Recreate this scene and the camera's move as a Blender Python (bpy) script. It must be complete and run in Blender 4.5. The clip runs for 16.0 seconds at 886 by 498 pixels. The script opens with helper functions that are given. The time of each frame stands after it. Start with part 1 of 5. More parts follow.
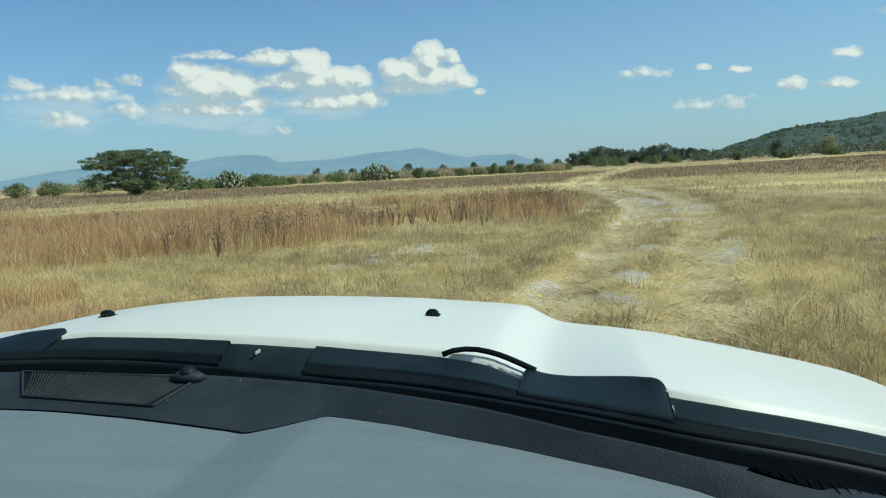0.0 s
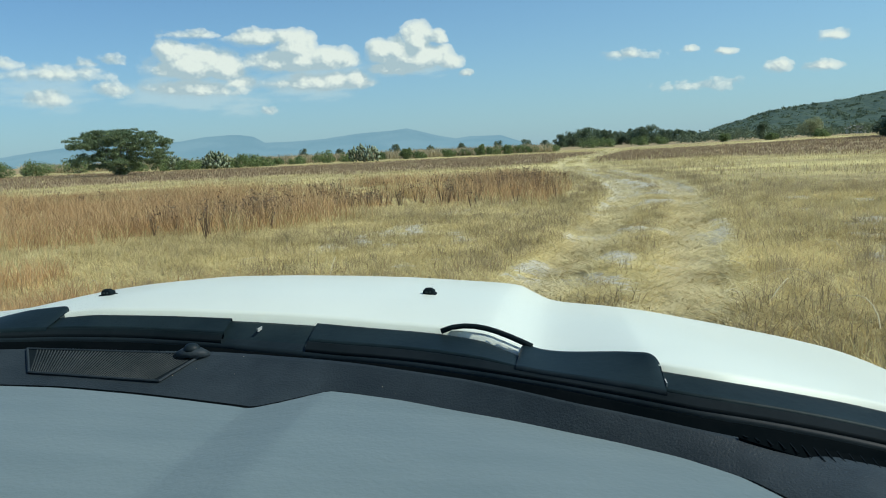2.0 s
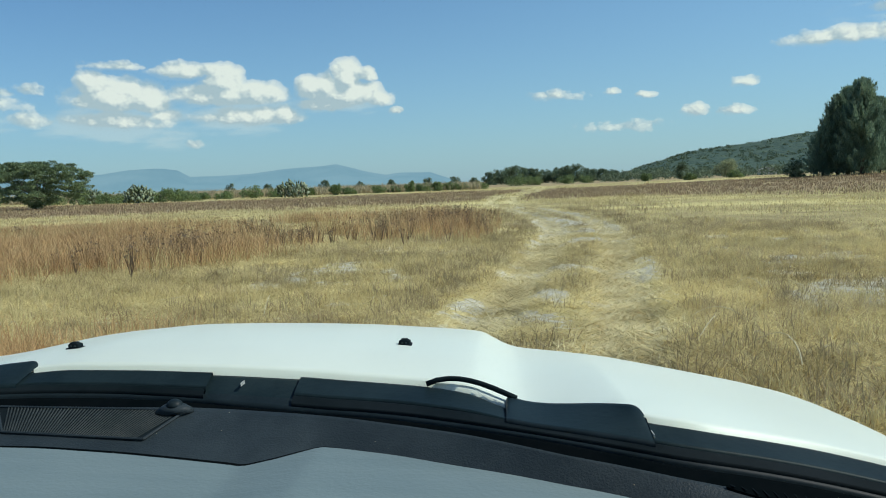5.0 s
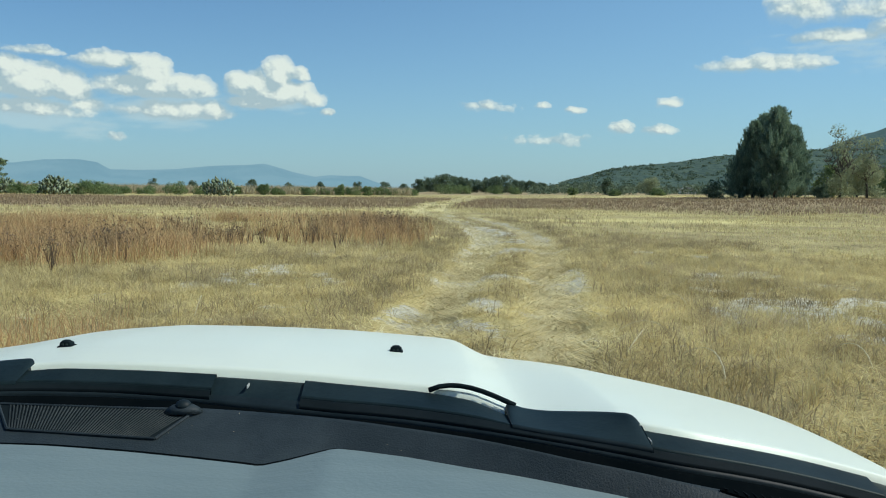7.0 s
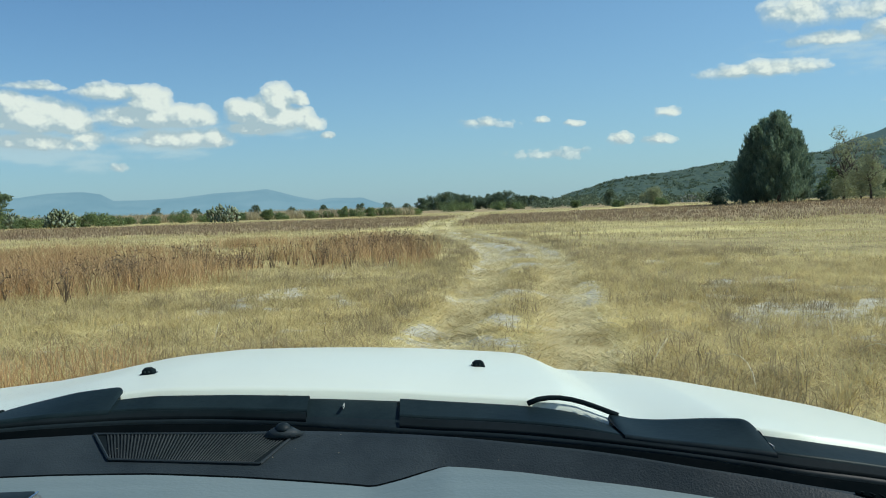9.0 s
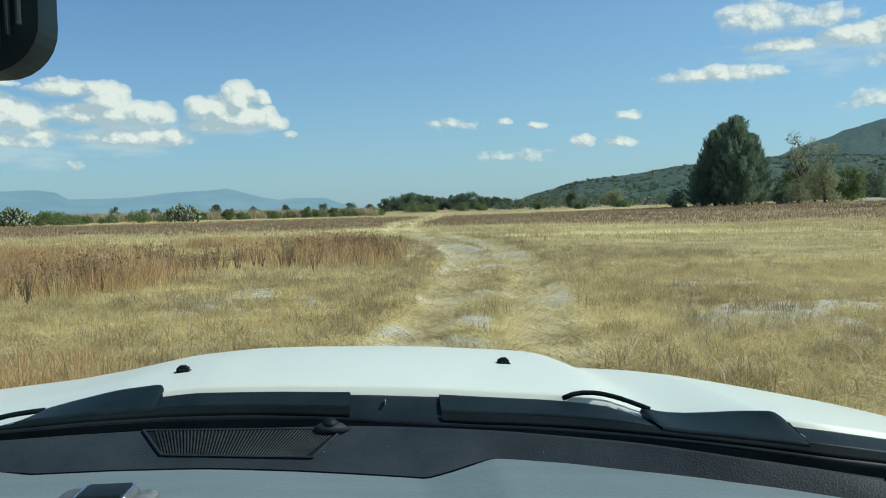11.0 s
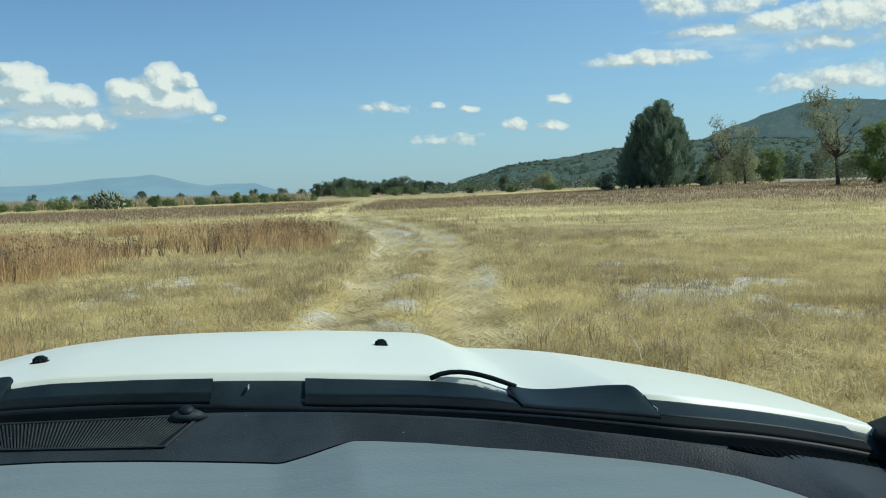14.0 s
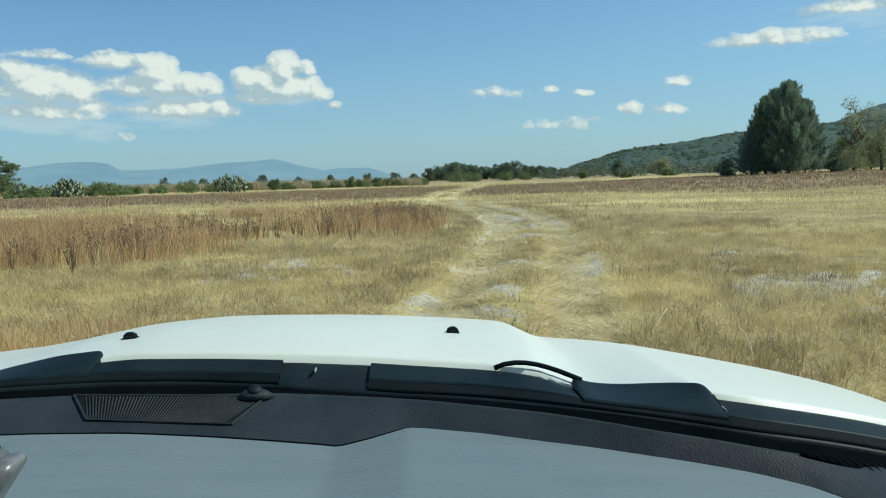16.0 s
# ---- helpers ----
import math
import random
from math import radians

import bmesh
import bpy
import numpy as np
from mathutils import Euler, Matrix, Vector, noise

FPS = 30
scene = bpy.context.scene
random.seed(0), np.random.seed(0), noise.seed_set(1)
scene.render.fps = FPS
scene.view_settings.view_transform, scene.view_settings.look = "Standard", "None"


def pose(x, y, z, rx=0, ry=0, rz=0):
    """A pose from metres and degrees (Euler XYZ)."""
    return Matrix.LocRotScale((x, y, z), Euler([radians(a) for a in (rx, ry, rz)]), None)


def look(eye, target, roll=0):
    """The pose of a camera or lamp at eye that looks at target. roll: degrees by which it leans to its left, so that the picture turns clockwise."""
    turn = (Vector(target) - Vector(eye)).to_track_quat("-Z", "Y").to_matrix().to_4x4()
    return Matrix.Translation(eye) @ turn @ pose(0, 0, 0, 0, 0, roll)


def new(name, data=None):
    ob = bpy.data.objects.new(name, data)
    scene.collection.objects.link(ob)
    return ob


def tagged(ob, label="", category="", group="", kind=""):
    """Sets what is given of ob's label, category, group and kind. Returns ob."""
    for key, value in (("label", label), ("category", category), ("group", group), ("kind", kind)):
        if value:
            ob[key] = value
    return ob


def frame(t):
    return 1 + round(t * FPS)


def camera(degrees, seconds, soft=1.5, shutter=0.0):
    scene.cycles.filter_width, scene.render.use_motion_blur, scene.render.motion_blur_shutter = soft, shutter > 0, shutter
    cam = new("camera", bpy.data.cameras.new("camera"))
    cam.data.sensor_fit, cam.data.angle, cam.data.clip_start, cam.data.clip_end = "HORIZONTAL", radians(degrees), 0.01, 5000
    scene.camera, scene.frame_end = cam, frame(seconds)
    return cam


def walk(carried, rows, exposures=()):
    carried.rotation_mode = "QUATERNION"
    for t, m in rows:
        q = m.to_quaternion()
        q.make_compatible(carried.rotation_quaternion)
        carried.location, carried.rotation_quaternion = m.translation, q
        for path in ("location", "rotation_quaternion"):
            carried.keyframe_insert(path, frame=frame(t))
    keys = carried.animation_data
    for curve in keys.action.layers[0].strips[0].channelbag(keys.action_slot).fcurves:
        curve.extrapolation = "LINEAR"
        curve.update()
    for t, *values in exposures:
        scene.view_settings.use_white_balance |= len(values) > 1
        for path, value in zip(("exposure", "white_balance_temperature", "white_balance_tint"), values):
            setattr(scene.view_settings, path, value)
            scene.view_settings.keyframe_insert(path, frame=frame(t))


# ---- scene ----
cam = camera(59.58, 16.0, soft=1.0)
PATH = [
    (0, pose(0.240, -0.015, 1.465, 84.08, 2.73, -0.58)),
    (0.5, pose(0.199, -0.051, 1.435, 82.65, 2.89, 0.33)),
    (1, pose(0.281, -0.032, 1.440, 81.85, 3.18, 0.63)),
    (1.5, pose(0.215, -0.013, 1.422, 81.85, 2.93, -0.22)),
    (2, pose(0.223, -0.041, 1.466, 82.64, 2.58, -1.50)),
    (2.5, pose(0.224, -0.012, 1.482, 83.82, 2.17, -2.68)),
    (3, pose(0.181, -0.038, 1.514, 84.59, 1.99, -3.41)),
    (3.5, pose(0.133, -0.055, 1.523, 84.95, 2.04, -3.86)),
    (6, pose(0.141, -0.078, 1.489, 85.18, 0.78, -9.61)),
    (6.5, pose(0.100, -0.099, 1.496, 85.23, -0.24, -11.10)),
    (7, pose(0.006, -0.103, 1.518, 85.52, -0.68, -11.89)),
    (7.5, pose(-0.006, -0.084, 1.538, 86.01, -0.27, -11.99)),
    (8, pose(0.002, -0.089, 1.523, 86.46, 0.71, -11.73)),
    (8.5, pose(-0.054, -0.058, 1.508, 86.76, 1.55, -11.47)),
    (11, pose(-0.255, -0.070, 1.513, 86.85, 1.29, -14.45)),
    (11.5, pose(-0.252, -0.096, 1.512, 86.61, 1.24, -16.03)),
    (12, pose(-0.204, -0.134, 1.506, 86.51, 1.15, -17.94)),
    (12.5, pose(-0.246, -0.105, 1.491, 86.48, 0.94, -19.92)),
    (13, pose(-0.238, -0.111, 1.501, 86.38, 0.85, -21.22)),
    (13.5, pose(-0.232, -0.085, 1.481, 86.05, 1.28, -21.01)),
    (14, pose(-0.143, -0.086, 1.502, 85.56, 1.79, -19.35)),
    (14.5, pose(-0.197, -0.006, 1.457, 85.11, 1.76, -16.87)),
    (15, pose(-0.162, -0.077, 1.496, 84.76, 1.77, -14.31)),
    (15.5, pose(-0.149, -0.103, 1.499, 84.69, 1.64, -12.40)),
    (16, pose(-0.072, -0.096, 1.505, 84.68, 1.53, -11.17)),
]
walk(cam, PATH, [(0, 0.02), (0.5, 0.08), (1.0, 0.12), (1.5, 0.10), (2.0, 0.05), (3.0, 0.0), (16.0, 0.04)])

# ------------------------------------------------------------------ sky, sun
SUN_AZ, SUN_EL = 104.0, 47.0
sun_data = bpy.data.lights.new("sun", "SUN")
sun_data.energy, sun_data.angle, sun_data.color = 4.2, radians(0.6), (1.0, 0.95, 0.86)
sun = new("sun", sun_data)
sun.matrix_basis = look((60 * math.sin(radians(SUN_AZ)), 60 * math.cos(radians(SUN_AZ)), 60), (0, 0, 60 - 60 * math.tan(radians(SUN_EL))))

world = bpy.data.worlds.new("sky")
scene.world = world
world.use_nodes = True


class Nodes:
    """A small helper for node trees."""

    def __init__(self, tree):
        self.tree = tree

    def add(self, kind, **props):
        n = self.tree.nodes.new(kind)
        if "operation" in props:
            n.operation = props["operation"]
        if "use_clamp" in props:
            n.use_clamp = props["use_clamp"]
        if "data_type" in props:
            n.data_type = props["data_type"]
        if "blend_type" in props:
            n.blend_type = props["blend_type"]
        if "interpolation_type" in props:
            n.interpolation_type = props["interpolation_type"]
        if "attribute_name" in props:
            n.attribute_name = props["attribute_name"]
        if "sky_type" in props:
            n.sky_type, n.sun_disc = props["sky_type"], props["sun_disc"]
        return n

    def link(self, a, b):
        self.tree.links.new(a, b)

    def put(self, socket, value):
        if isinstance(value, bpy.types.NodeSocket):
            self.link(value, socket)
        else:
            socket.default_value = value

    def math(self, op, a, b=0.0, clamp=False):
        n = self.add("ShaderNodeMath", operation=op, use_clamp=clamp)
        self.put(n.inputs[0], a)
        self.put(n.inputs[1], b)
        return n.outputs[0]

    def vmath(self, op, a, b=(0, 0, 0)):
        n = self.add("ShaderNodeVectorMath", operation=op)
        self.put(n.inputs[0], a)
        self.put(n.inputs[1], b)
        return n.outputs["Value"] if op == "LENGTH" else n.outputs[0]

    def mix(self, fac, a, b):
        n = self.add("ShaderNodeMix", data_type="RGBA")
        self.put(n.inputs[0], fac)
        self.put(n.inputs[6], a if isinstance(a, bpy.types.NodeSocket) else (*a, 1))
        self.put(n.inputs[7], b if isinstance(b, bpy.types.NodeSocket) else (*b, 1))
        return n.outputs[2]

    def noise(self, vec, scale, detail=4.0, rough=0.55, warp=0.0):
        n = self.add("ShaderNodeTexNoise")
        self.put(n.inputs["Vector"], vec)
        n.inputs["Scale"].default_value = scale
        n.inputs["Detail"].default_value = detail
        n.inputs["Roughness"].default_value = rough
        n.inputs["Distortion"].default_value = warp
        return n.outputs[0]

    def ramp(self, fac, lo, hi):
        n = self.add("ShaderNodeMapRange", interpolation_type="SMOOTHSTEP")
        self.put(n.inputs[0], fac)
        n.inputs[1].default_value, n.inputs[2].default_value = lo, hi
        return n.outputs[0]


def build_sky():
    w = Nodes(world.node_tree)
    world.node_tree.nodes.clear()
    sky = w.add("ShaderNodeTexSky", sky_type="NISHITA", sun_disc=False)
    sky.sun_elevation, sky.sun_rotation = radians(SUN_EL), radians(SUN_AZ)
    sky.air_density, sky.dust_density, sky.ozone_density = 1.0, 0.15, 1.5
    way = w.add("ShaderNodeTexCoord").outputs["Generated"]
    sep = w.add("ShaderNodeSeparateXYZ")
    w.link(way, sep.inputs[0])
    az = w.math("MULTIPLY", w.math("ARCTAN2", sep.outputs[0], sep.outputs[1]), 57.2958)
    el = w.math("MULTIPLY", w.math("ARCSINE", sep.outputs[2]), 57.2958)
    comb = w.add("ShaderNodeCombineXYZ")
    w.link(az, comb.inputs[0])
    w.link(el, comb.inputs[1])
    flat = comb.outputs[0]
    # azimuth, elevation, half width, half height in degrees, thickness
    heaps = [(-2.62, 7.09, 1.18, 1.18, 1.3), (-1.34, 7.19, 1.24, 1.24, 1.3), (-0.03, 7.96, 1.18, 1.37, 1.4), (1.4, 8.06, 0.8, 0.65, 1.1), (-0.24, 6.78, 2.67, 1.26, 1.5), (2.22, 6.36, 1.05, 0.76, 1.2), (3.49, 5.56, 0.61, 0.34, 0.9), (-1.57, 6.1, 2.29, 0.72, 1.1),
             (-11.29, 8.38, 2.4, 0.73, 1.0), (-9.57, 8.39, 0.86, 0.6, 0.9), (-8.65, 7.75, 1.46, 1.29, 1.4), (-8.3, 6.75, 4.08, 1.12, 1.3), (-6.31, 6.94, 1.8, 0.94, 1.2), (-7.08, 5.29, 3.65, 0.94, 1.1), (-4.6, 5.28, 1.03, 0.86, 1.1),
             (-17.15, 7.23, 1.29, 1.12, 1.3), (-15.89, 6.52, 3.0, 1.46, 1.4), (-13.76, 6.31, 1.55, 1.29, 1.3), (-12.94, 5.45, 1.2, 0.6, 0.9), (-15.77, 5.1, 3.86, 0.94, 0.9)]
    puffs = [(-15.35, 8.5, 2.1, 0.36, 0.65), (-10.87, 3.19, 0.6, 0.34, 0.55), (-27.3, 6.51, 1.29, 0.52, 0.7), (-24.57, 5.92, 3.0, 0.69, 0.6), (-22.62, 6.64, 0.86, 0.39, 0.6), (-21.1, 6.85, 0.94, 0.39, 0.65), (-25.08, 4.27, 1.29, 0.6, 0.8), (-20.97, 4.86, 1.5, 0.6, 0.75),
             (15.03, 5.94, 1.8, 0.43, 0.55), (19.13, 6.07, 0.6, 0.34, 0.75), (21.49, 5.7, 0.77, 0.3, 0.95), (24.79, 4.41, 0.94, 0.52, 0.9), (27.52, 4.23, 1.2, 0.39, 0.8), (27.95, 6.15, 0.94, 0.43, 0.9), (19.92, 3.53, 2.58, 0.52, 0.4)]
    bank = [(34.06, 8.47, 3.65, 0.6, 1.0), (36.41, 11.94, 2.23, 1.29, 0.8), (39.98, 11.57, 2.58, 0.77, 0.6), (42.88, 10.2, 2.58, 0.94, 1.0), (38.68, 10.0, 3.0, 0.52, 0.9), (47.02, 10.14, 3.22, 1.29, 1.0), (45.34, 8.7, 2.58, 0.77, 0.8), (46.38, 6.17, 3.86, 0.94, 0.7), (50.28, 8.74, 2.15, 0.94, 0.8), (54.0, 11.0, 3.0, 1.5, 0.8)]
    body = above = None
    warp = w.vmath("MULTIPLY", w.vmath("SUBTRACT", w.add_noise_colour(flat, 0.8), (0.5, 0.5, 0.5)), (0.9, 0.4, 0))
    warped = w.vmath("ADD", flat, warp)
    for a, e, sa, se, k in [(a, e - 0.2, 0.95 * sa, 0.88 * se, k * 1.1) for a, e, sa, se, k in heaps] + [(a, e, sa, se, k * 0.86) for a, e, sa, se, k in puffs] + bank:
        d = w.vmath("MULTIPLY", w.vmath("SUBTRACT", warped, (a, e, 0)), (1 / (1.32 * sa), 1 / (1.32 * se), 0))
        d = w.vmath("ADD", d, w.vmath("MULTIPLY", w.vmath("MINIMUM", d, (0, 0, 0)), (0, 0.45, 0)))
        m = w.math("MULTIPLY", w.math("SUBTRACT", 1.0, w.vmath("LENGTH", d)), k)
        body = m if body is None else w.math("MAXIMUM", body, m)
        d = w.vmath("MULTIPLY", w.vmath("SUBTRACT", warped, (a - 0.5 * min(sa, 1.6), e - 0.55 * min(se, 1.2), 0)), (1 / (1.32 * sa), 1 / (1.32 * se), 0))
        m = w.math("MULTIPLY", w.math("SUBTRACT", 1.0, w.vmath("LENGTH", d)), k)
        above = m if above is None else w.math("MAXIMUM", above, m)
    # cauliflower heads: rounded cells at several sizes
    billow = w.vmath("ADD", w.vmath("MULTIPLY", flat, (1.0, 1.2, 0)), w.vmath("MULTIPLY", w.vmath("SUBTRACT", w.add_noise_colour(flat, 1.6), (0.5, 0.5, 0.5)), (0.5, 0.5, 0)))
    n1, n2, n3 = w.cells(billow), w.cells(w.vmath("ADD", billow, (0.30, 0.40, 0))), w.cells(w.vmath("ADD", billow, (0.10, 0.14, 0)))
    wisp = w.noise(w.vmath("MULTIPLY", flat, (0.6, 1.5, 0)), 0.9, 6.0, 0.6)
    dens = w.math("ADD", body, w.math("ADD", w.math("MULTIPLY", w.math("SUBTRACT", n1, 0.53), 0.7), w.math("MULTIPLY", w.math("SUBTRACT", wisp, 0.5), 0.4)))
    slope = w.math("SUBTRACT", body, above)
    cover = w.ramp(dens, 0.14, 0.30)
    thick = w.ramp(dens, 0.12, 0.70)
    relief = w.math("ADD", w.math("MULTIPLY", w.math("SUBTRACT", n1, n2), 2.2), w.math("MULTIPLY", w.math("SUBTRACT", n1, n3), 1.8))
    lit = w.math("ADD", 0.26, w.math("ADD", w.math("MULTIPLY", slope, 1.5), relief), clamp=True)
    white = w.mix(lit, CLOUD_SHADE, CLOUD_LIGHT)
    foot = w.math("ADD", 0.34, w.math("MULTIPLY", w.ramp(slope, -0.45, 0.06), 0.66))
    cover = w.math("MULTIPLY", w.math("MULTIPLY", cover, w.math("MAXIMUM", foot, w.ramp(dens, 0.30, 0.75))), w.math("ADD", 0.42, w.math("MULTIPLY", thick, 0.56)))
    # thin grey veils under the heaps
    veil = None
    for a, e, sa, se, k in [(-16.0, 4.6, 4.6, 1.2, 1.0), (-12.6, 3.6, 2.4, 0.7, 0.6), (-7.6, 5.2, 4.2, 1.2, 0.9), (-0.4, 5.8, 3.0, 0.6, 0.7), (-25.0, 5.0, 4.2, 1.4, 0.6), (40.0, 9.2, 6.0, 1.2, 0.45), (47.0, 6.6, 4.5, 1.1, 0.5)]:
        d = w.vmath("MULTIPLY", w.vmath("SUBTRACT", warped, (a, e, 0)), (1 / (1.3 * sa), 1 / (1.3 * se), 0))
        m = w.math("MULTIPLY", w.math("SUBTRACT", 1.0, w.vmath("LENGTH", d)), k)
        veil = m if veil is None else w.math("MAXIMUM", veil, m)
    streaks = w.noise(w.vmath("MULTIPLY", flat, (0.35, 1.6, 0)), 1.0, 5.0, 0.55)
    veil = w.math("MULTIPLY", w.ramp(w.math("ADD", veil, w.math("MULTIPLY", w.math("SUBTRACT", streaks, 0.5), 1.3)), 0.04, 0.60), 0.5)
    sunward = w.math("MULTIPLY", w.math("MAXIMUM", az, -30.0), 0.0011)
    low = w.math("POWER", 2.718, w.math("MULTIPLY", w.math("MAXIMUM", el, 0.0), w.math("MINIMUM", w.math("SUBTRACT", sunward, 0.122), -0.04)))
    clear = w.mix(w.math("MULTIPLY", low, 0.72), w.tinted(sky.outputs[0], w.mix(w.ramp(az, -35.0, 40.0), SKY_TINT, SUNWARD_TINT)), HAZE)
    hazy = w.mix(veil, clear, (5.5, 6.1, 6.4))
    whole = w.mix(cover, hazy, white)
    bg = w.add("ShaderNodeBackground")
    w.link(whole, bg.inputs[0])
    bg.inputs[1].default_value = SKY_STRENGTH
    w.link(bg.outputs[0], w.add("ShaderNodeOutputWorld").inputs[0])


def add_noise_colour(self, vec, scale):
    n = self.add("ShaderNodeTexNoise")
    self.link(vec, n.inputs["Vector"])
    n.inputs["Scale"].default_value = scale
    n.inputs["Detail"].default_value = 3.0
    return n.outputs[1]


def cells(self, vec):
    n = self.add("ShaderNodeTexVoronoi")
    n.voronoi_dimensions, n.feature, n.normalize = "2D", "SMOOTH_F1", True
    self.link(vec, n.inputs["Vector"])
    n.inputs["Scale"].default_value = 0.75
    n.inputs["Detail"].default_value = 2.0
    n.inputs["Roughness"].default_value = 0.42
    n.inputs["Lacunarity"].default_value = 2.3
    n.inputs["Smoothness"].default_value = 0.22
    return self.math("SUBTRACT", 1.0, n.outputs["Distance"])


def tinted(self, colour, tint):
    n = self.add("ShaderNodeMix", data_type="RGBA", blend_type="MULTIPLY")
    n.inputs[0].default_value = 1.0
    self.link(colour, n.inputs[6])
    self.put(n.inputs[7], tint)
    return n.outputs[2]


Nodes.add_noise_colour, Nodes.tinted, Nodes.cells = add_noise_colour, tinted, cells
SKY_STRENGTH = 0.11
SKY_TINT, SUNWARD_TINT = (0.60, 0.79, 0.99), (0.83, 1.02, 1.15)
HAZE = (2.42, 3.58, 4.88)
CLOUD_LIGHT, CLOUD_SHADE = (7.8, 7.55, 7.1), (4.1, 4.8, 5.3)
build_sky()


# ------------------------------------------------------------------ materials
def material(name):
    m = bpy.data.materials.new(name)
    m.use_nodes = True
    n = Nodes(m.node_tree)
    return m, n, m.node_tree.nodes["Principled BSDF"]


def surface(name, a, b, scale=8.0, rough=0.6, metal=0.0, bump=0.0, bump_scale=60.0, fine=0.25, coat=0.0, shine=0.5, depth=0.002):
    """Two colours mixed by coarse and fine noise, with fine relief."""
    m, n, p = material(name)
    at = n.add("ShaderNodeTexCoord").outputs["Object"]
    big = n.noise(at, scale, 5.0)
    small = n.noise(at, scale * 9, 3.0)
    f = n.ramp(n.math("ADD", n.math("MULTIPLY", big, 1 - fine), n.math("MULTIPLY", small, fine)), 0.32, 0.68)
    n.link(n.mix(f, a, b), p.inputs["Base Color"])
    n.put(p.inputs["Roughness"], n.math("ADD", rough - 0.06, n.math("MULTIPLY", big, 0.12)))
    p.inputs["Metallic"].default_value = metal
    p.inputs["Specular IOR Level"].default_value = shine
    p.inputs["Coat Weight"].default_value = coat
    p.inputs["Coat Roughness"].default_value = 0.06
    if bump:
        bn = n.add("ShaderNodeBump")
        bn.inputs["Strength"].default_value = bump
        bn.inputs["Distance"].default_value = depth
        n.link(n.noise(at, bump_scale, 3.0), bn.inputs["Height"])
        n.link(bn.outputs[0], p.inputs["Normal"])
    return m


def leafy(name, a, b, light=0.25, rough=0.7):
    """Leaves and grass: a colour between a and b for each leaf or blade, partly letting the light through."""
    m, n, p = material(name)
    tint = n.add("ShaderNodeAttribute", attribute_name="tint").outputs["Fac"]
    at = n.add("ShaderNodeTexCoord").outputs["Object"]
    patch = n.noise(at, 0.35, 3.0)
    f = n.math("ADD", n.math("MULTIPLY", tint, 0.65), n.math("MULTIPLY", n.ramp(patch, 0.3, 0.7), 0.35), clamp=True)
    col = n.mix(f, a, b)
    n.link(col, p.inputs["Base Color"])
    p.inputs["Roughness"].default_value = rough
    p.inputs["Specular IOR Level"].default_value = 0.2
    thin = n.add("ShaderNodeBsdfTranslucent")
    n.link(col, thin.inputs[0])
    both = n.add("ShaderNodeMixShader")
    both.inputs[0].default_value = light
    n.link(p.outputs[0], both.inputs[1])
    n.link(thin.outputs[0], both.inputs[2])
    n.link(both.outputs[0], m.node_tree.nodes["Material Output"].inputs[0])
    return m


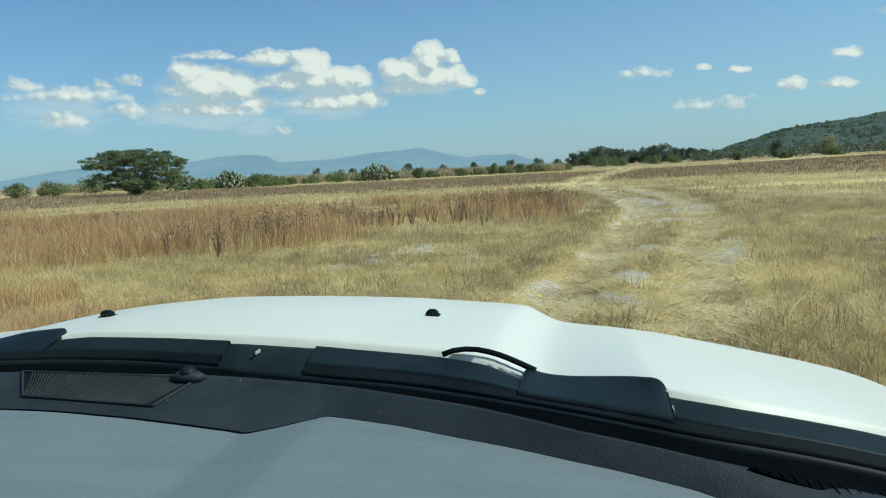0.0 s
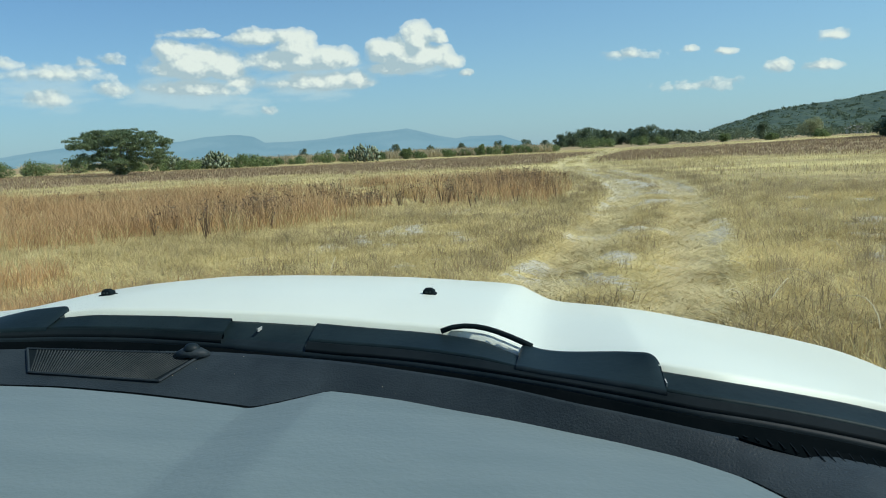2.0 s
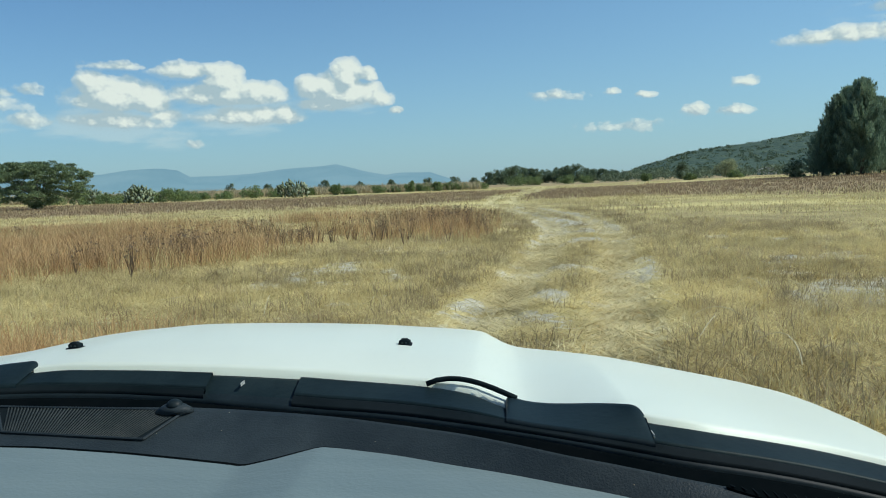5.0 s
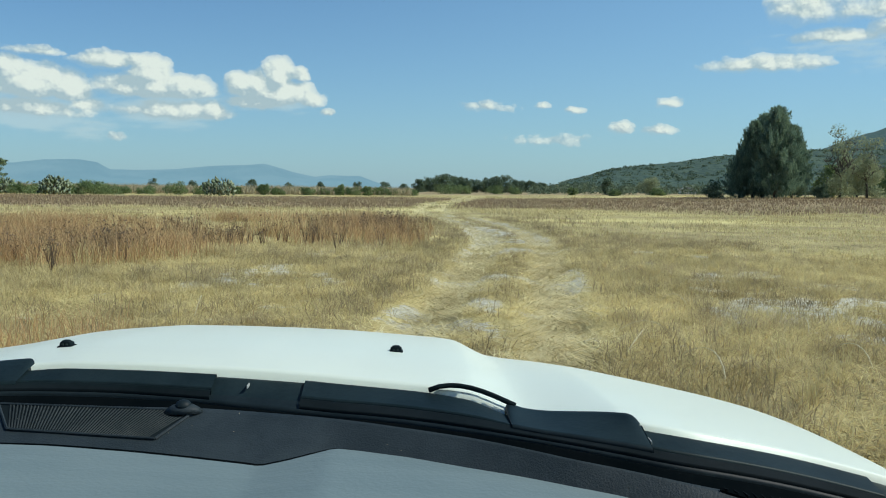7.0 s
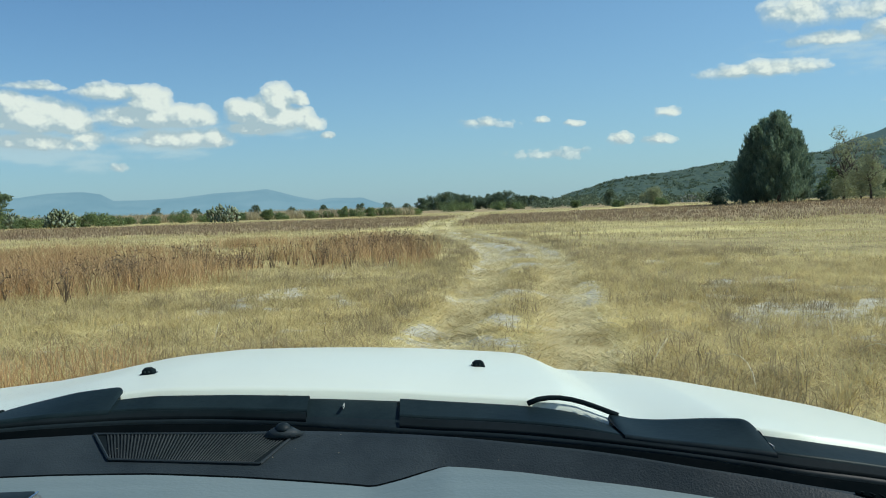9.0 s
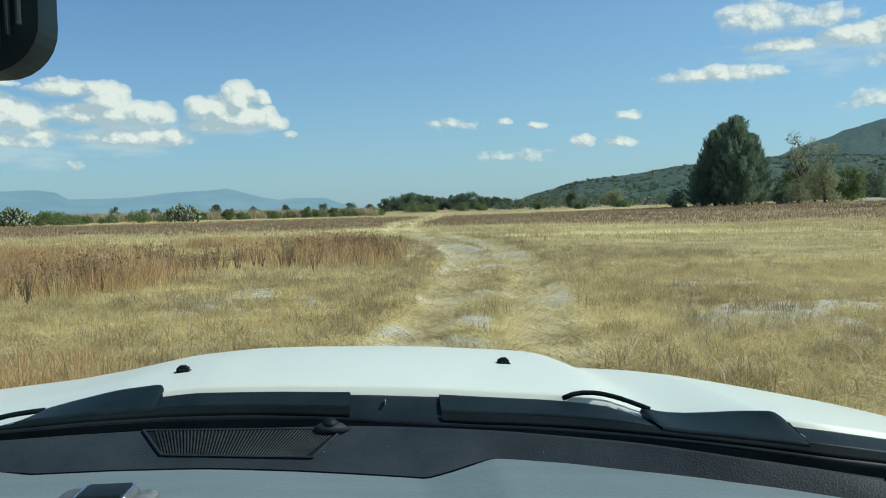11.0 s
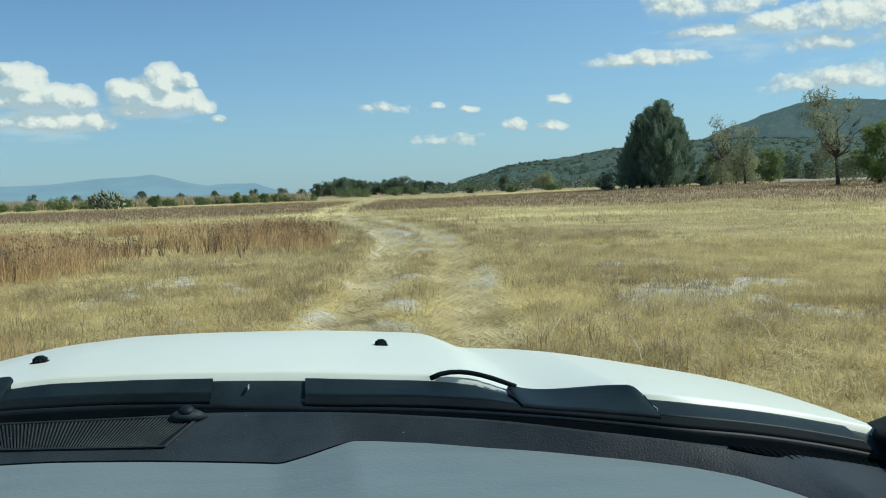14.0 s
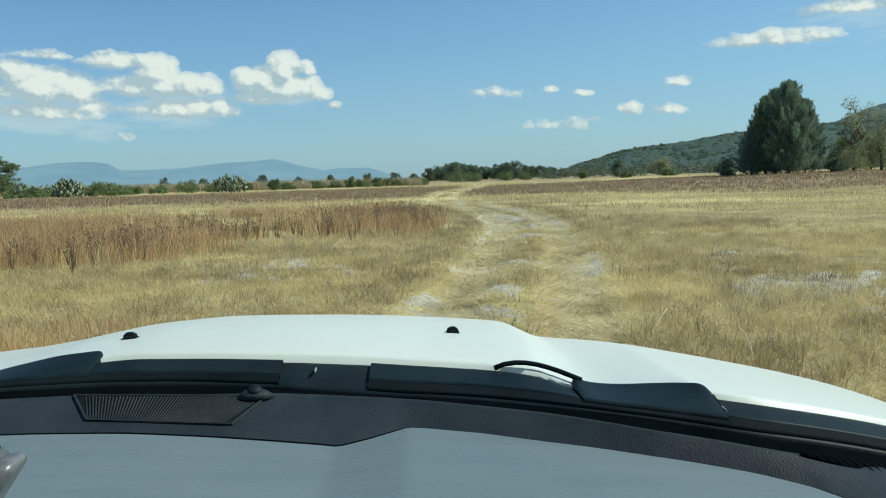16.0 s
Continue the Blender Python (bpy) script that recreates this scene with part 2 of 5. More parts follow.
def ground_material():
    m, n, p = material("dry_field_soil")
    at = n.add("ShaderNodeTexCoord").outputs["Object"]
    rut = n.add("ShaderNodeAttribute", attribute_name="rut").outputs["Fac"]
    cake = n.add("ShaderNodeAttribute", attribute_name="cake").outputs["Fac"]
    russet = n.add("ShaderNodeAttribute", attribute_name="russet").outputs["Fac"]
    big, mid, small = n.noise(at, 0.06, 4.0), n.noise(at, 0.45, 5.0, 0.6), n.noise(at, 7.0, 5.0, 0.65)
    stretched = n.noise(n.vmath("MULTIPLY", at, (0.05, 0.16, 0)), 1.0, 5.0, 0.6)
    straw = n.mix(n.ramp(n.math("ADD", n.math("MULTIPLY", mid, 0.5), n.math("MULTIPLY", small, 0.5)), 0.35, 0.65), (0.25, 0.185, 0.09), (0.60, 0.475, 0.225))
    gold = n.mix(n.ramp(n.math("ADD", n.math("MULTIPLY", big, 0.4), n.math("MULTIPLY", stretched, 0.6)), 0.44, 0.60), straw, (0.70, 0.57, 0.26))
    gold = n.mix(n.ramp(n.math("ADD", n.math("MULTIPLY", n.noise(at, 0.19, 4.0, 0.6), 0.6), n.math("MULTIPLY", n.noise(n.vmath("MULTIPLY", at, (0.09, 0.3, 0)), 1.0, 4.0, 0.6), 0.4)), 0.50, 0.64), gold, (0.33, 0.245, 0.13))
    brown = n.mix(n.ramp(small, 0.35, 0.65), (0.25, 0.17, 0.10), (0.42, 0.295, 0.175))
    field = n.mix(n.math("MULTIPLY", russet, n.ramp(n.math("ADD", n.math("MULTIPLY", stretched, 0.6), n.math("MULTIPLY", mid, 0.4)), 0.3, 0.55)), gold, brown)
    trod = n.mix(n.ramp(small, 0.3, 0.7), (0.46, 0.36, 0.17), (0.84, 0.70, 0.38))
    field = n.mix(n.math("MULTIPLY", rut, n.ramp(mid, 0.15, 0.5)), field, trod)
    mud = n.mix(n.ramp(n.math("ADD", n.math("MULTIPLY", mid, 0.4), n.math("MULTIPLY", small, 0.6)), 0.36, 0.62), (0.37, 0.325, 0.245), (0.66, 0.595, 0.48))
    fleck = n.math("ADD", n.math("SUBTRACT", n.noise(at, 3.2, 5.0, 0.7), 0.5), n.math("MULTIPLY", n.math("SUBTRACT", small, 0.5), 0.8))
    edge = n.ramp(n.math("ADD", cake, n.math("MULTIPLY", fleck, 1.9)), 0.44, 0.62)
    n.link(n.mix(edge, field, mud), p.inputs["Base Color"])
    p.inputs["Roughness"].default_value = 0.95
    p.inputs["Specular IOR Level"].default_value = 0.15
    bn = n.add("ShaderNodeBump")
    bn.inputs["Strength"].default_value = 0.7
    bn.inputs["Distance"].default_value = 0.05
    n.link(n.math("ADD", small, n.math("MULTIPLY", n.noise(at, 28.0, 4.0), 0.5)), bn.inputs["Height"])
    n.link(bn.outputs[0], p.inputs["Normal"])
    return m


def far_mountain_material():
    """Ridges many kilometres off, the bright air before them painted in as glowing blue."""
    m, n, p = material("haze_tinted_ridge")
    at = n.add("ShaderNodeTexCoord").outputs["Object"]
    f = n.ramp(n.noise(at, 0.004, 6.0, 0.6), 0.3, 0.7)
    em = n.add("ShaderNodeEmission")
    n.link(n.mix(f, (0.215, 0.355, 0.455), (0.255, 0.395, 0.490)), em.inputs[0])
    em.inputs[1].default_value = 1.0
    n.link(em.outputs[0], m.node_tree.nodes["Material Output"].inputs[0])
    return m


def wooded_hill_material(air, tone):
    """Scrub woodland, the light of the air before it added as bluish glow."""
    m, n, p = material("wooded_hillside_air_glow")
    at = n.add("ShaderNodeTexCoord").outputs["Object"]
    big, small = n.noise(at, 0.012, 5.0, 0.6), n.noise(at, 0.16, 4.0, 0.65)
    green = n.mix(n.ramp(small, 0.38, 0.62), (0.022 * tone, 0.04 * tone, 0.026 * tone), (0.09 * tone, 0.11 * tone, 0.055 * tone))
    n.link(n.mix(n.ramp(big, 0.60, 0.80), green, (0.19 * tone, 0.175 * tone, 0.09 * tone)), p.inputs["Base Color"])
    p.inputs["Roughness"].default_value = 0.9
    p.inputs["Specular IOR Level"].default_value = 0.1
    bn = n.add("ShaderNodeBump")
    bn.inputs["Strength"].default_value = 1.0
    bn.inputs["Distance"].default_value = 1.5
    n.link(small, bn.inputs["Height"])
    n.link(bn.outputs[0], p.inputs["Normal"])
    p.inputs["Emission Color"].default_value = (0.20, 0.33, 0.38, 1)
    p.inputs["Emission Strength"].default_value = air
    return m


def windscreen_material():
    m, n, p = material("windscreen_glass")
    clear = n.add("ShaderNodeBsdfTransparent")
    clear.inputs[0].default_value = (0.86, 1.0, 0.985, 1)
    shine = n.add("ShaderNodeBsdfGlossy")
    shine.inputs["Roughness"].default_value = 0.02
    fres = n.add("ShaderNodeFresnel")
    fres.inputs[0].default_value = 1.25
    both = n.add("ShaderNodeMixShader")
    n.link(n.math("MULTIPLY", fres.outputs[0], 0.3), both.inputs[0])
    n.link(clear.outputs[0], both.inputs[1])
    n.link(shine.outputs[0], both.inputs[2])
    n.link(both.outputs[0], m.node_tree.nodes["Material Output"].inputs[0])
    return m


def scuffed_skin():
    """Smooth grey dashboard skin with faint wiping streaks, dust and small scuffs."""
    m, n, p = material("slate_grey_dashboard_skin")
    at = n.add("ShaderNodeTexCoord").outputs["Object"]
    streak = n.noise(n.vmath("MULTIPLY", at, (4.0, 22.0, 4.0)), 1.0, 5.0, 0.6)
    cloud, spot = n.noise(at, 2.2, 4.0), n.noise(n.vmath("MULTIPLY", at, (14.0, 42.0, 14.0)), 1.0, 4.0, 0.7)
    col = n.mix(n.ramp(n.math("ADD", n.math("MULTIPLY", streak, 0.5), n.math("MULTIPLY", cloud, 0.5)), 0.36, 0.64), (0.126, 0.184, 0.191), (0.150, 0.212, 0.218))
    n.link(n.mix(n.math("MULTIPLY", n.ramp(spot, 0.66, 0.74), 0.45), col, (0.085, 0.12, 0.13)), p.inputs["Base Color"])
    n.put(p.inputs["Roughness"], n.math("ADD", 0.42, n.math("MULTIPLY", cloud, 0.2)))
    p.inputs["Specular IOR Level"].default_value = 0.35
    bn = n.add("ShaderNodeBump")
    bn.inputs["Strength"].default_value = 0.4
    bn.inputs["Distance"].default_value = 0.002
    n.link(n.noise(at, 140.0, 3.0), bn.inputs["Height"])
    n.link(bn.outputs[0], p.inputs["Normal"])
    return m


GROUND = ground_material()
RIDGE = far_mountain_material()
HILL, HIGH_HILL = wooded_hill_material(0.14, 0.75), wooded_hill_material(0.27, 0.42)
GLASS = windscreen_material()
STRAW = leafy("dry_straw_blades", (0.42, 0.31, 0.135), (0.94, 0.80, 0.43), 0.4)
RUSSET = leafy("russet_blades", (0.38, 0.225, 0.105), (0.80, 0.53, 0.27), 0.4)
DULL = leafy("grey_brown_blades", (0.31, 0.235, 0.13), (0.70, 0.56, 0.33), 0.5)
FADED = leafy("faded_brown_blades", (0.23, 0.15, 0.09), (0.47, 0.335, 0.21), 0.35)
HAZY = leafy("hillside_leaves", (0.08, 0.115, 0.075), (0.19, 0.22, 0.13), 0.3)
TUFT = leafy("dead_tussock", (0.24, 0.18, 0.10), (0.52, 0.41, 0.25), 0.4)
WEED = leafy("dead_weed", (0.11, 0.075, 0.05), (0.26, 0.18, 0.115), 0.15)
LITTER = leafy("trodden_straw", (0.44, 0.34, 0.16), (0.95, 0.82, 0.50), 0.15)
CORN = leafy("dry_maize", (0.30, 0.24, 0.14), (0.60, 0.50, 0.32), 0.25)
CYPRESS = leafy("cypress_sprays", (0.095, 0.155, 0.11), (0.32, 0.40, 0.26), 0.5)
ACACIA = leafy("acacia_leaves", (0.075, 0.115, 0.058), (0.25, 0.30, 0.15), 0.4)
GROVE = leafy("grove_leaves", (0.075, 0.115, 0.075), (0.22, 0.265, 0.155), 0.4)
BUSH = leafy("bush_leaves", (0.09, 0.135, 0.055), (0.28, 0.335, 0.14), 0.4)
PAD = leafy("cactus_pads", (0.07, 0.10, 0.05), (0.33, 0.36, 0.24), 0.05)
PALE = leafy("thin_yellow_leaves", (0.20, 0.22, 0.12), (0.44, 0.45, 0.26), 0.45)
LIME = leafy("bright_green_leaves", (0.10, 0.155, 0.045), (0.32, 0.38, 0.12), 0.4)
BLEACHED = surface("bleached_stalk", (0.56, 0.47, 0.29), (0.78, 0.69, 0.48), 9.0, 0.8)
EARTH = surface("pale_dug_earth", (0.27, 0.225, 0.165), (0.42, 0.355, 0.27), 0.7, 0.95, bump=0.8, bump_scale=2.0, depth=0.2)
BARK = surface("bark", (0.07, 0.055, 0.042), (0.17, 0.14, 0.11), 3.0, 0.9, bump=0.8, bump_scale=14)
PAINT = surface("white_car_paint", (0.69, 0.695, 0.605), (0.75, 0.755, 0.665), 1.5, 0.45, coat=0.12)
PLASTIC = surface("grained_black_plastic", (0.017, 0.027, 0.032), (0.029, 0.043, 0.049), 6.0, 0.55, bump=0.5, bump_scale=340, shine=0.17, depth=0.002)
RIB = surface("grey_plastic_rib", (0.022, 0.032, 0.035), (0.040, 0.052, 0.054), 30.0, 0.8, shine=0.12)
RUBBER = surface("black_rubber", (0.005, 0.010, 0.012), (0.010, 0.016, 0.019), 9.0, 0.75, shine=0.05)
FRIT = surface("black_enamel", (0.002, 0.004, 0.005), (0.004, 0.006, 0.007), 9.0, 0.9, shine=0.0)
TRIM = surface("satin_black_trim", (0.007, 0.014, 0.017), (0.014, 0.024, 0.028), 12.0, 0.5, shine=0.12, bump=0.15, bump_scale=120)
MAT = scuffed_skin()
CHROME = surface("worn_chrome", (0.55, 0.56, 0.57), (0.68, 0.69, 0.70), 20.0, 0.25, metal=1.0)
WORN = surface("worn_grey_plastic", (0.05, 0.065, 0.068), (0.10, 0.12, 0.12), 45.0, 0.45)
SCUFFED = surface("scuffed_silver_plastic", (0.10, 0.115, 0.115), (0.24, 0.26, 0.25), 60.0, 0.38, metal=0.3)
LINING = surface("grey_headliner", (0.30, 0.30, 0.29), (0.36, 0.36, 0.35), 14.0, 0.95)
WALLS = surface("lime_washed_wall", (0.46, 0.43, 0.38), (0.60, 0.57, 0.51), 0.6, 0.9)
ROOFING = surface("weathered_roof_sheet", (0.20, 0.19, 0.18), (0.34, 0.32, 0.30), 0.8, 0.85)


# ------------------------------------------------------------------ mesh helpers
rng = np.random.default_rng(7)


def mesh_of(name, verts, faces):
    me = bpy.data.meshes.new(name)
    me.from_pydata([tuple(map(float, v)) for v in verts], [], faces)
    me.update()
    return me


def triangles(name, verts, tris, tint=None):
    """A mesh of many triangles out of arrays."""
    verts, tris = np.asarray(verts, np.float32), np.asarray(tris, np.int32)
    me = bpy.data.meshes.new(name)
    me.vertices.add(len(verts))
    me.vertices.foreach_set("co", verts.ravel())
    me.loops.add(tris.size)
    me.loops.foreach_set("vertex_index", tris.ravel())
    me.polygons.add(len(tris))
    me.polygons.foreach_set("loop_start", np.arange(0, tris.size, 3, dtype=np.int32))
    if tint is not None:
        me.attributes.new("tint", "FLOAT", "POINT").data.foreach_set("value", np.asarray(tint, np.float32))
    me.update(calc_edges=True)
    return me


def part(name, me, mat, parent=None, label="", smooth=False):
    if isinstance(me, bmesh.types.BMesh):
        bm, me = me, bpy.data.meshes.new(name)
        bm.to_mesh(me)
        bm.free()
    if not me.materials:
        me.materials.append(mat)
    if smooth:
        me.polygons.foreach_set("use_smooth", np.ones(len(me.polygons), dtype=bool))
    ob = new(name, me)
    ob.parent = parent
    if label:
        tagged(ob, label)
    return ob


def thing(name, m, label, category, group="", kind=""):
    ob = new(name)
    ob.matrix_basis = m
    return tagged(ob, label, category, group, kind)


def tube(points, radii, sides=8, closed=True):
    """A tapered tube along points."""
    pts = [Vector(p) for p in points]
    verts, faces = [], []
    for i, p in enumerate(pts):
        d = (pts[min(i + 1, len(pts) - 1)] - pts[max(i - 1, 0)]).normalized()
        side = d.cross(Vector((0.3, 0.2, 1)) if abs(d.z) < 0.9 else Vector((1, 0.1, 0))).normalized()
        up = side.cross(d)
        for k in range(sides):
            a = 2 * math.pi * k / sides
            verts.append(p + (side * math.cos(a) + up * math.sin(a)) * radii[i])
    for i in range(len(pts) - 1):
        for k in range(sides):
            a, b = i * sides + k, i * sides + (k + 1) % sides
            faces.append((a, b, b + sides, a + sides))
    if closed:
        faces.append(tuple(range(sides - 1, -1, -1)))
        faces.append(tuple(range(len(verts) - sides, len(verts))))
    return verts, faces


def joined(pieces):
    verts, faces = [], []
    for v, f in pieces:
        k = len(verts)
        verts += list(v)
        faces += [tuple(i + k for i in face) for face in f]
    return verts, faces


def box_bm(x0, x1, y0, y1, z0, z1, bevel=0.0, segments=2):
    bm = bmesh.new()
    bmesh.ops.create_cube(bm, size=1.0)
    for v in bm.verts:
        v.co = Vector((x0 + (v.co.x + 0.5) * (x1 - x0), y0 + (v.co.y + 0.5) * (y1 - y0), z0 + (v.co.z + 0.5) * (z1 - z0)))
    if bevel:
        bmesh.ops.bevel(bm, geom=bm.edges[:], offset=bevel, segments=segments, affect="EDGES", profile=0.5)
    return bm


def value_noise(x, y, seed=0):
    """Smooth noise between 0 and 1 on arrays."""
    xi, yi = np.floor(x).astype(np.int64), np.floor(y).astype(np.int64)
    fx, fy = x - xi, y - yi
    fx, fy = fx * fx * (3 - 2 * fx), fy * fy * (3 - 2 * fy)

    def h(i, j):
        v = np.sin(i * 127.1 + j * 311.7 + seed * 74.7) * 43758.5453
        return v - np.floor(v)

    return (h(xi, yi) * (1 - fx) + h(xi + 1, yi) * fx) * (1 - fy) + (h(xi, yi + 1) * (1 - fx) + h(xi + 1, yi + 1) * fx) * fy


def fbm(x, y, seed=0, octaves=3):
    total, amp, norm = 0, 1.0, 0
    for o in range(octaves):
        total = total + amp * value_noise(x * 2 ** o, y * 2 ** o, seed + 11 * o)
        norm += amp
        amp *= 0.5
    return total / norm


def step(v, lo, hi):
    u = np.clip((v - lo) / (hi - lo), 0, 1)
    return u * u * (3 - 2 * u)


# ------------------------------------------------------------------ the lie of the land
def spot(az, r, z=None):
    x, y = r * math.sin(radians(az)), r * math.cos(radians(az))
    return Vector((x, y, float(land(np.array([x]), np.array([y]))[0]) if z is None else z))


TRACK = [(-20, 10.0), (3, 7.0), (7, 15.0), (11, 16.6), (16, 17.2), (22, 17.3), (28, 16.4), (38, 13.2), (50, 10.9), (75, 11.6), (110, 13.5), (170, 14.0)]
track_xy = np.array([(r * math.sin(radians(a)) - (0.3 if r < 5 else 0.0), r * math.cos(radians(a))) for r, a in TRACK])
dense_y = np.linspace(-18, 160, 900)
dense_x = np.interp(dense_y, track_xy[:, 1], track_xy[:, 0])
for _ in range(40):
    dense_x[1:-1] = 0.25 * dense_x[:-2] + 0.5 * dense_x[1:-1] + 0.25 * dense_x[2:]
dense_slope = np.gradient(dense_x, dense_y)


def beside(x, y):
    """How far a place lies to the right of the track's middle."""
    return (x - np.interp(y, dense_y, dense_x)) / np.sqrt(1 + np.interp(y, dense_y, dense_slope) ** 2)


def ruts(x, y):
    s = beside(x, y) + 0.25 * (fbm(x * 0.8, y * 0.8, 3) - 0.5)
    left, right = step(0.50 - np.abs(s + 0.77), 0, 0.28), step(0.48 - np.abs(s - 0.77), 0, 0.28)
    return np.maximum(left, right) * (y < 150)


def caked(x, y):
    """Bare, pale, dried mud on and beside the track."""
    s, n = beside(x, y), 0.55 * fbm(x * 0.55, y * 0.55, 21, 4) + 0.45 * fbm(x * 1.9, y * 1.9, 23, 3)
    m = 0.5 * fbm(x * 1.1, y * 1.1, 25, 3) + 0.5 * fbm(x * 2.8, y * 2.8, 27, 2)
    wheel = step(0.55 - np.abs(np.abs(s) - 0.77), 0, 0.30)
    bend = step(y, 19, 25) * step(44 - y, 0, 9)
    on = step(1.7 - np.abs(s), 0, 0.7) * step(y, 6, 9) * step(46 - y, 0, 8) * np.maximum(step(n, 0.485, 0.61), wheel * step(n + 0.24 * bend, 0.47, 0.64))
    right = step(2.6 - np.abs(s - 4.0), 0, 1.6) * step(y, 5, 7) * step(25 - y, 0, 8) * step(m, 0.50, 0.60) * (0.6 + 0.4 * step(fbm(x * 5.0, y * 5.0, 29, 2), 0.35, 0.55))
    left = step(2.2 - np.abs(s + 3.9), 0, 1.5) * step(y, 8, 10) * step(24 - y, 0, 6) * step(0.4 * n + 0.6 * m, 0.50, 0.60) * (0.6 + 0.4 * step(fbm(x * 5.0, y * 5.0, 29, 2), 0.35, 0.55))
    return np.maximum(np.maximum(on, right), left) * 0.95


def land(x, y):
    r, a = np.hypot(x, y), np.degrees(np.arctan2(x, y))
    z = 0.9 * step(r, 45, 115) * step(a, 12, 42) * (y > 0) + 0.25 * step(r, 40, 110) * step(-a, 5, 30) * (y > 0)
    z = z + 0.10 * (fbm(x * 0.13, y * 0.13, 5) - 0.5) * step(r, 6, 16) + 0.35 * (fbm(x * 0.03, y * 0.03, 9) - 0.5) * step(r, 25, 60) * step(400 - r, 0, 200)
    return z - 0.10 * ruts(x, y) + 0.05 * (fbm(x * 1.7, y * 1.7, 8) - 0.5) * step(60 - r, 0, 20)


def russet_at(x, y):
    """Where the tall russet grass and the brown stretches grow."""
    r, a, s = np.hypot(x, y), np.degrees(np.arctan2(x, y)), beside(x, y)
    n = fbm(x * 0.22, y * 0.22, 31, 3)
    belt = step(r + 7 * (n - 0.5), 14.5, 17.5) * step(46 - r + 12 * (n - 0.5), 0, 16) * step(n + 0.35 * (fbm(x * 0.9, y * 0.9, 33) - 0.5), 0.2, 0.6) * step(-s, 2.2, 3.4) * (y > 4)
    far = step(r + 16 * (n - 0.5), 52, 62) * step(125 - r + 20 * (n - 0.5), 0, 14) * (y > 0) * 0.9 * step(np.abs(s), 1.2, 2.2)
    far = np.maximum(far, 0.85 * step(r, 165, 200))
    return np.maximum(belt, far)


def ground():
    def axis(fine0, fine1, fstep, reach):
        inner = np.arange(fine0, fine1 + 1e-6, fstep)
        grow = fstep * np.cumsum(1.13 ** np.arange(1, 80))
        up, down = fine1 + grow[grow < reach], fine0 - grow[grow < reach]
        return np.concatenate([[-4800], down[::-1], inner, up, [4800]])

    xs, ys = axis(-16, 24, 0.16, 4500), axis(3, 42, 0.16, 4500)
    gx, gy = np.meshgrid(xs, ys)
    x, y = gx.ravel(), gy.ravel()
    nx, ny = len(xs), len(ys)
    i = (np.arange(ny - 1)[:, None] * nx + np.arange(nx - 1)[None, :]).ravel()
    quads = np.stack([i, i + 1, i + nx + 1, i + nx], 1)
    tris = np.concatenate([quads[:, [0, 1, 2]], quads[:, [0, 2, 3]]])
    me = triangles("ground", np.stack([x, y, land(x, y)], 1), tris)
    for key, v in (("rut", ruts(x, y)), ("cake", caked(x, y)), ("russet", russet_at(x, y))):
        me.attributes.new(key, "FLOAT", "POINT").data.foreach_set("value", v.astype(np.float32))
    tagged(part("ground", me, GROUND, smooth=True), "flat dry field with a rutted pale dirt track and caked mud", "ground", kind="structure")


ground()


def ridge(name, profile, r, depth, mat, label, bumps=0.0, rows=14):
    """A range of hills: az, elevation pairs of its skyline at the distance r, falling off to both sides."""
    az = np.array([p[0] for p in profile])
    el = np.array([p[1] for p in profile])
    cols = max(160, int((az[-1] - az[0]) * (14 if bumps else 8)))
    a = np.linspace(az[0], az[-1], cols)
    h = 1.5 + r * np.tan(np.radians(np.interp(a, az, el)))
    h = h + r * 0.0007 * (fbm(a * 2.2, a * 0, 4, 4) - 0.5) * (h > 4)
    verts, tris = [], []
    for k in range(rows * 2):
        u = (k - rows) / rows
        rr = r + depth * u
        prof = (1 - abs(u) ** 1.25) if u < 0 else (1 - u * u)
        z = h * prof * (rr / r if u < 0 else 1) * (1 + 0.18 * (fbm(a * 0.8 + 7, a * 0 + k * 0.5, 6) - 0.5) * (u < 0) * 4 * abs(u) * (1 - abs(u))) - 1.0 * (abs(u) > 0.98)
        if bumps:
            z = z + bumps * fbm(a * r * 0.0007, a * 0 + rr * 0.035, 2, 2) * (prof > 0.03)
        verts += [(rr * math.sin(radians(t)), rr * math.cos(radians(t)), max(q, -2.0)) for t, q in zip(a, z)]
    for k in range(rows * 2 - 1):
        for c in range(cols - 1):
            i = k * cols + c
            tris += [(i, i + 1, i + cols + 1), (i, i + cols + 1, i + cols)]
    me = triangles(name, verts, tris)
    tagged(part(name, me, mat, smooth=not bumps), label, "mountain" if not bumps else "hill", kind="structure")


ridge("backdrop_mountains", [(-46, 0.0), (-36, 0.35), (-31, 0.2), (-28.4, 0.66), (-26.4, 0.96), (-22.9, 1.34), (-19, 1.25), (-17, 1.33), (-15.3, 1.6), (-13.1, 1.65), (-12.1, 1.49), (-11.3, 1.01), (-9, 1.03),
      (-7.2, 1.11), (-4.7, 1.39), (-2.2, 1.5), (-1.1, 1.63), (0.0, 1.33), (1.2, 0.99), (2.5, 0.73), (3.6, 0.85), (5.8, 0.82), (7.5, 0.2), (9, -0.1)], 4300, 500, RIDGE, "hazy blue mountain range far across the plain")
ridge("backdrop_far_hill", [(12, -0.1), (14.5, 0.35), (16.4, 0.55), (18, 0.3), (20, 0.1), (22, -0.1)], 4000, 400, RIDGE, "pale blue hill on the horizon")
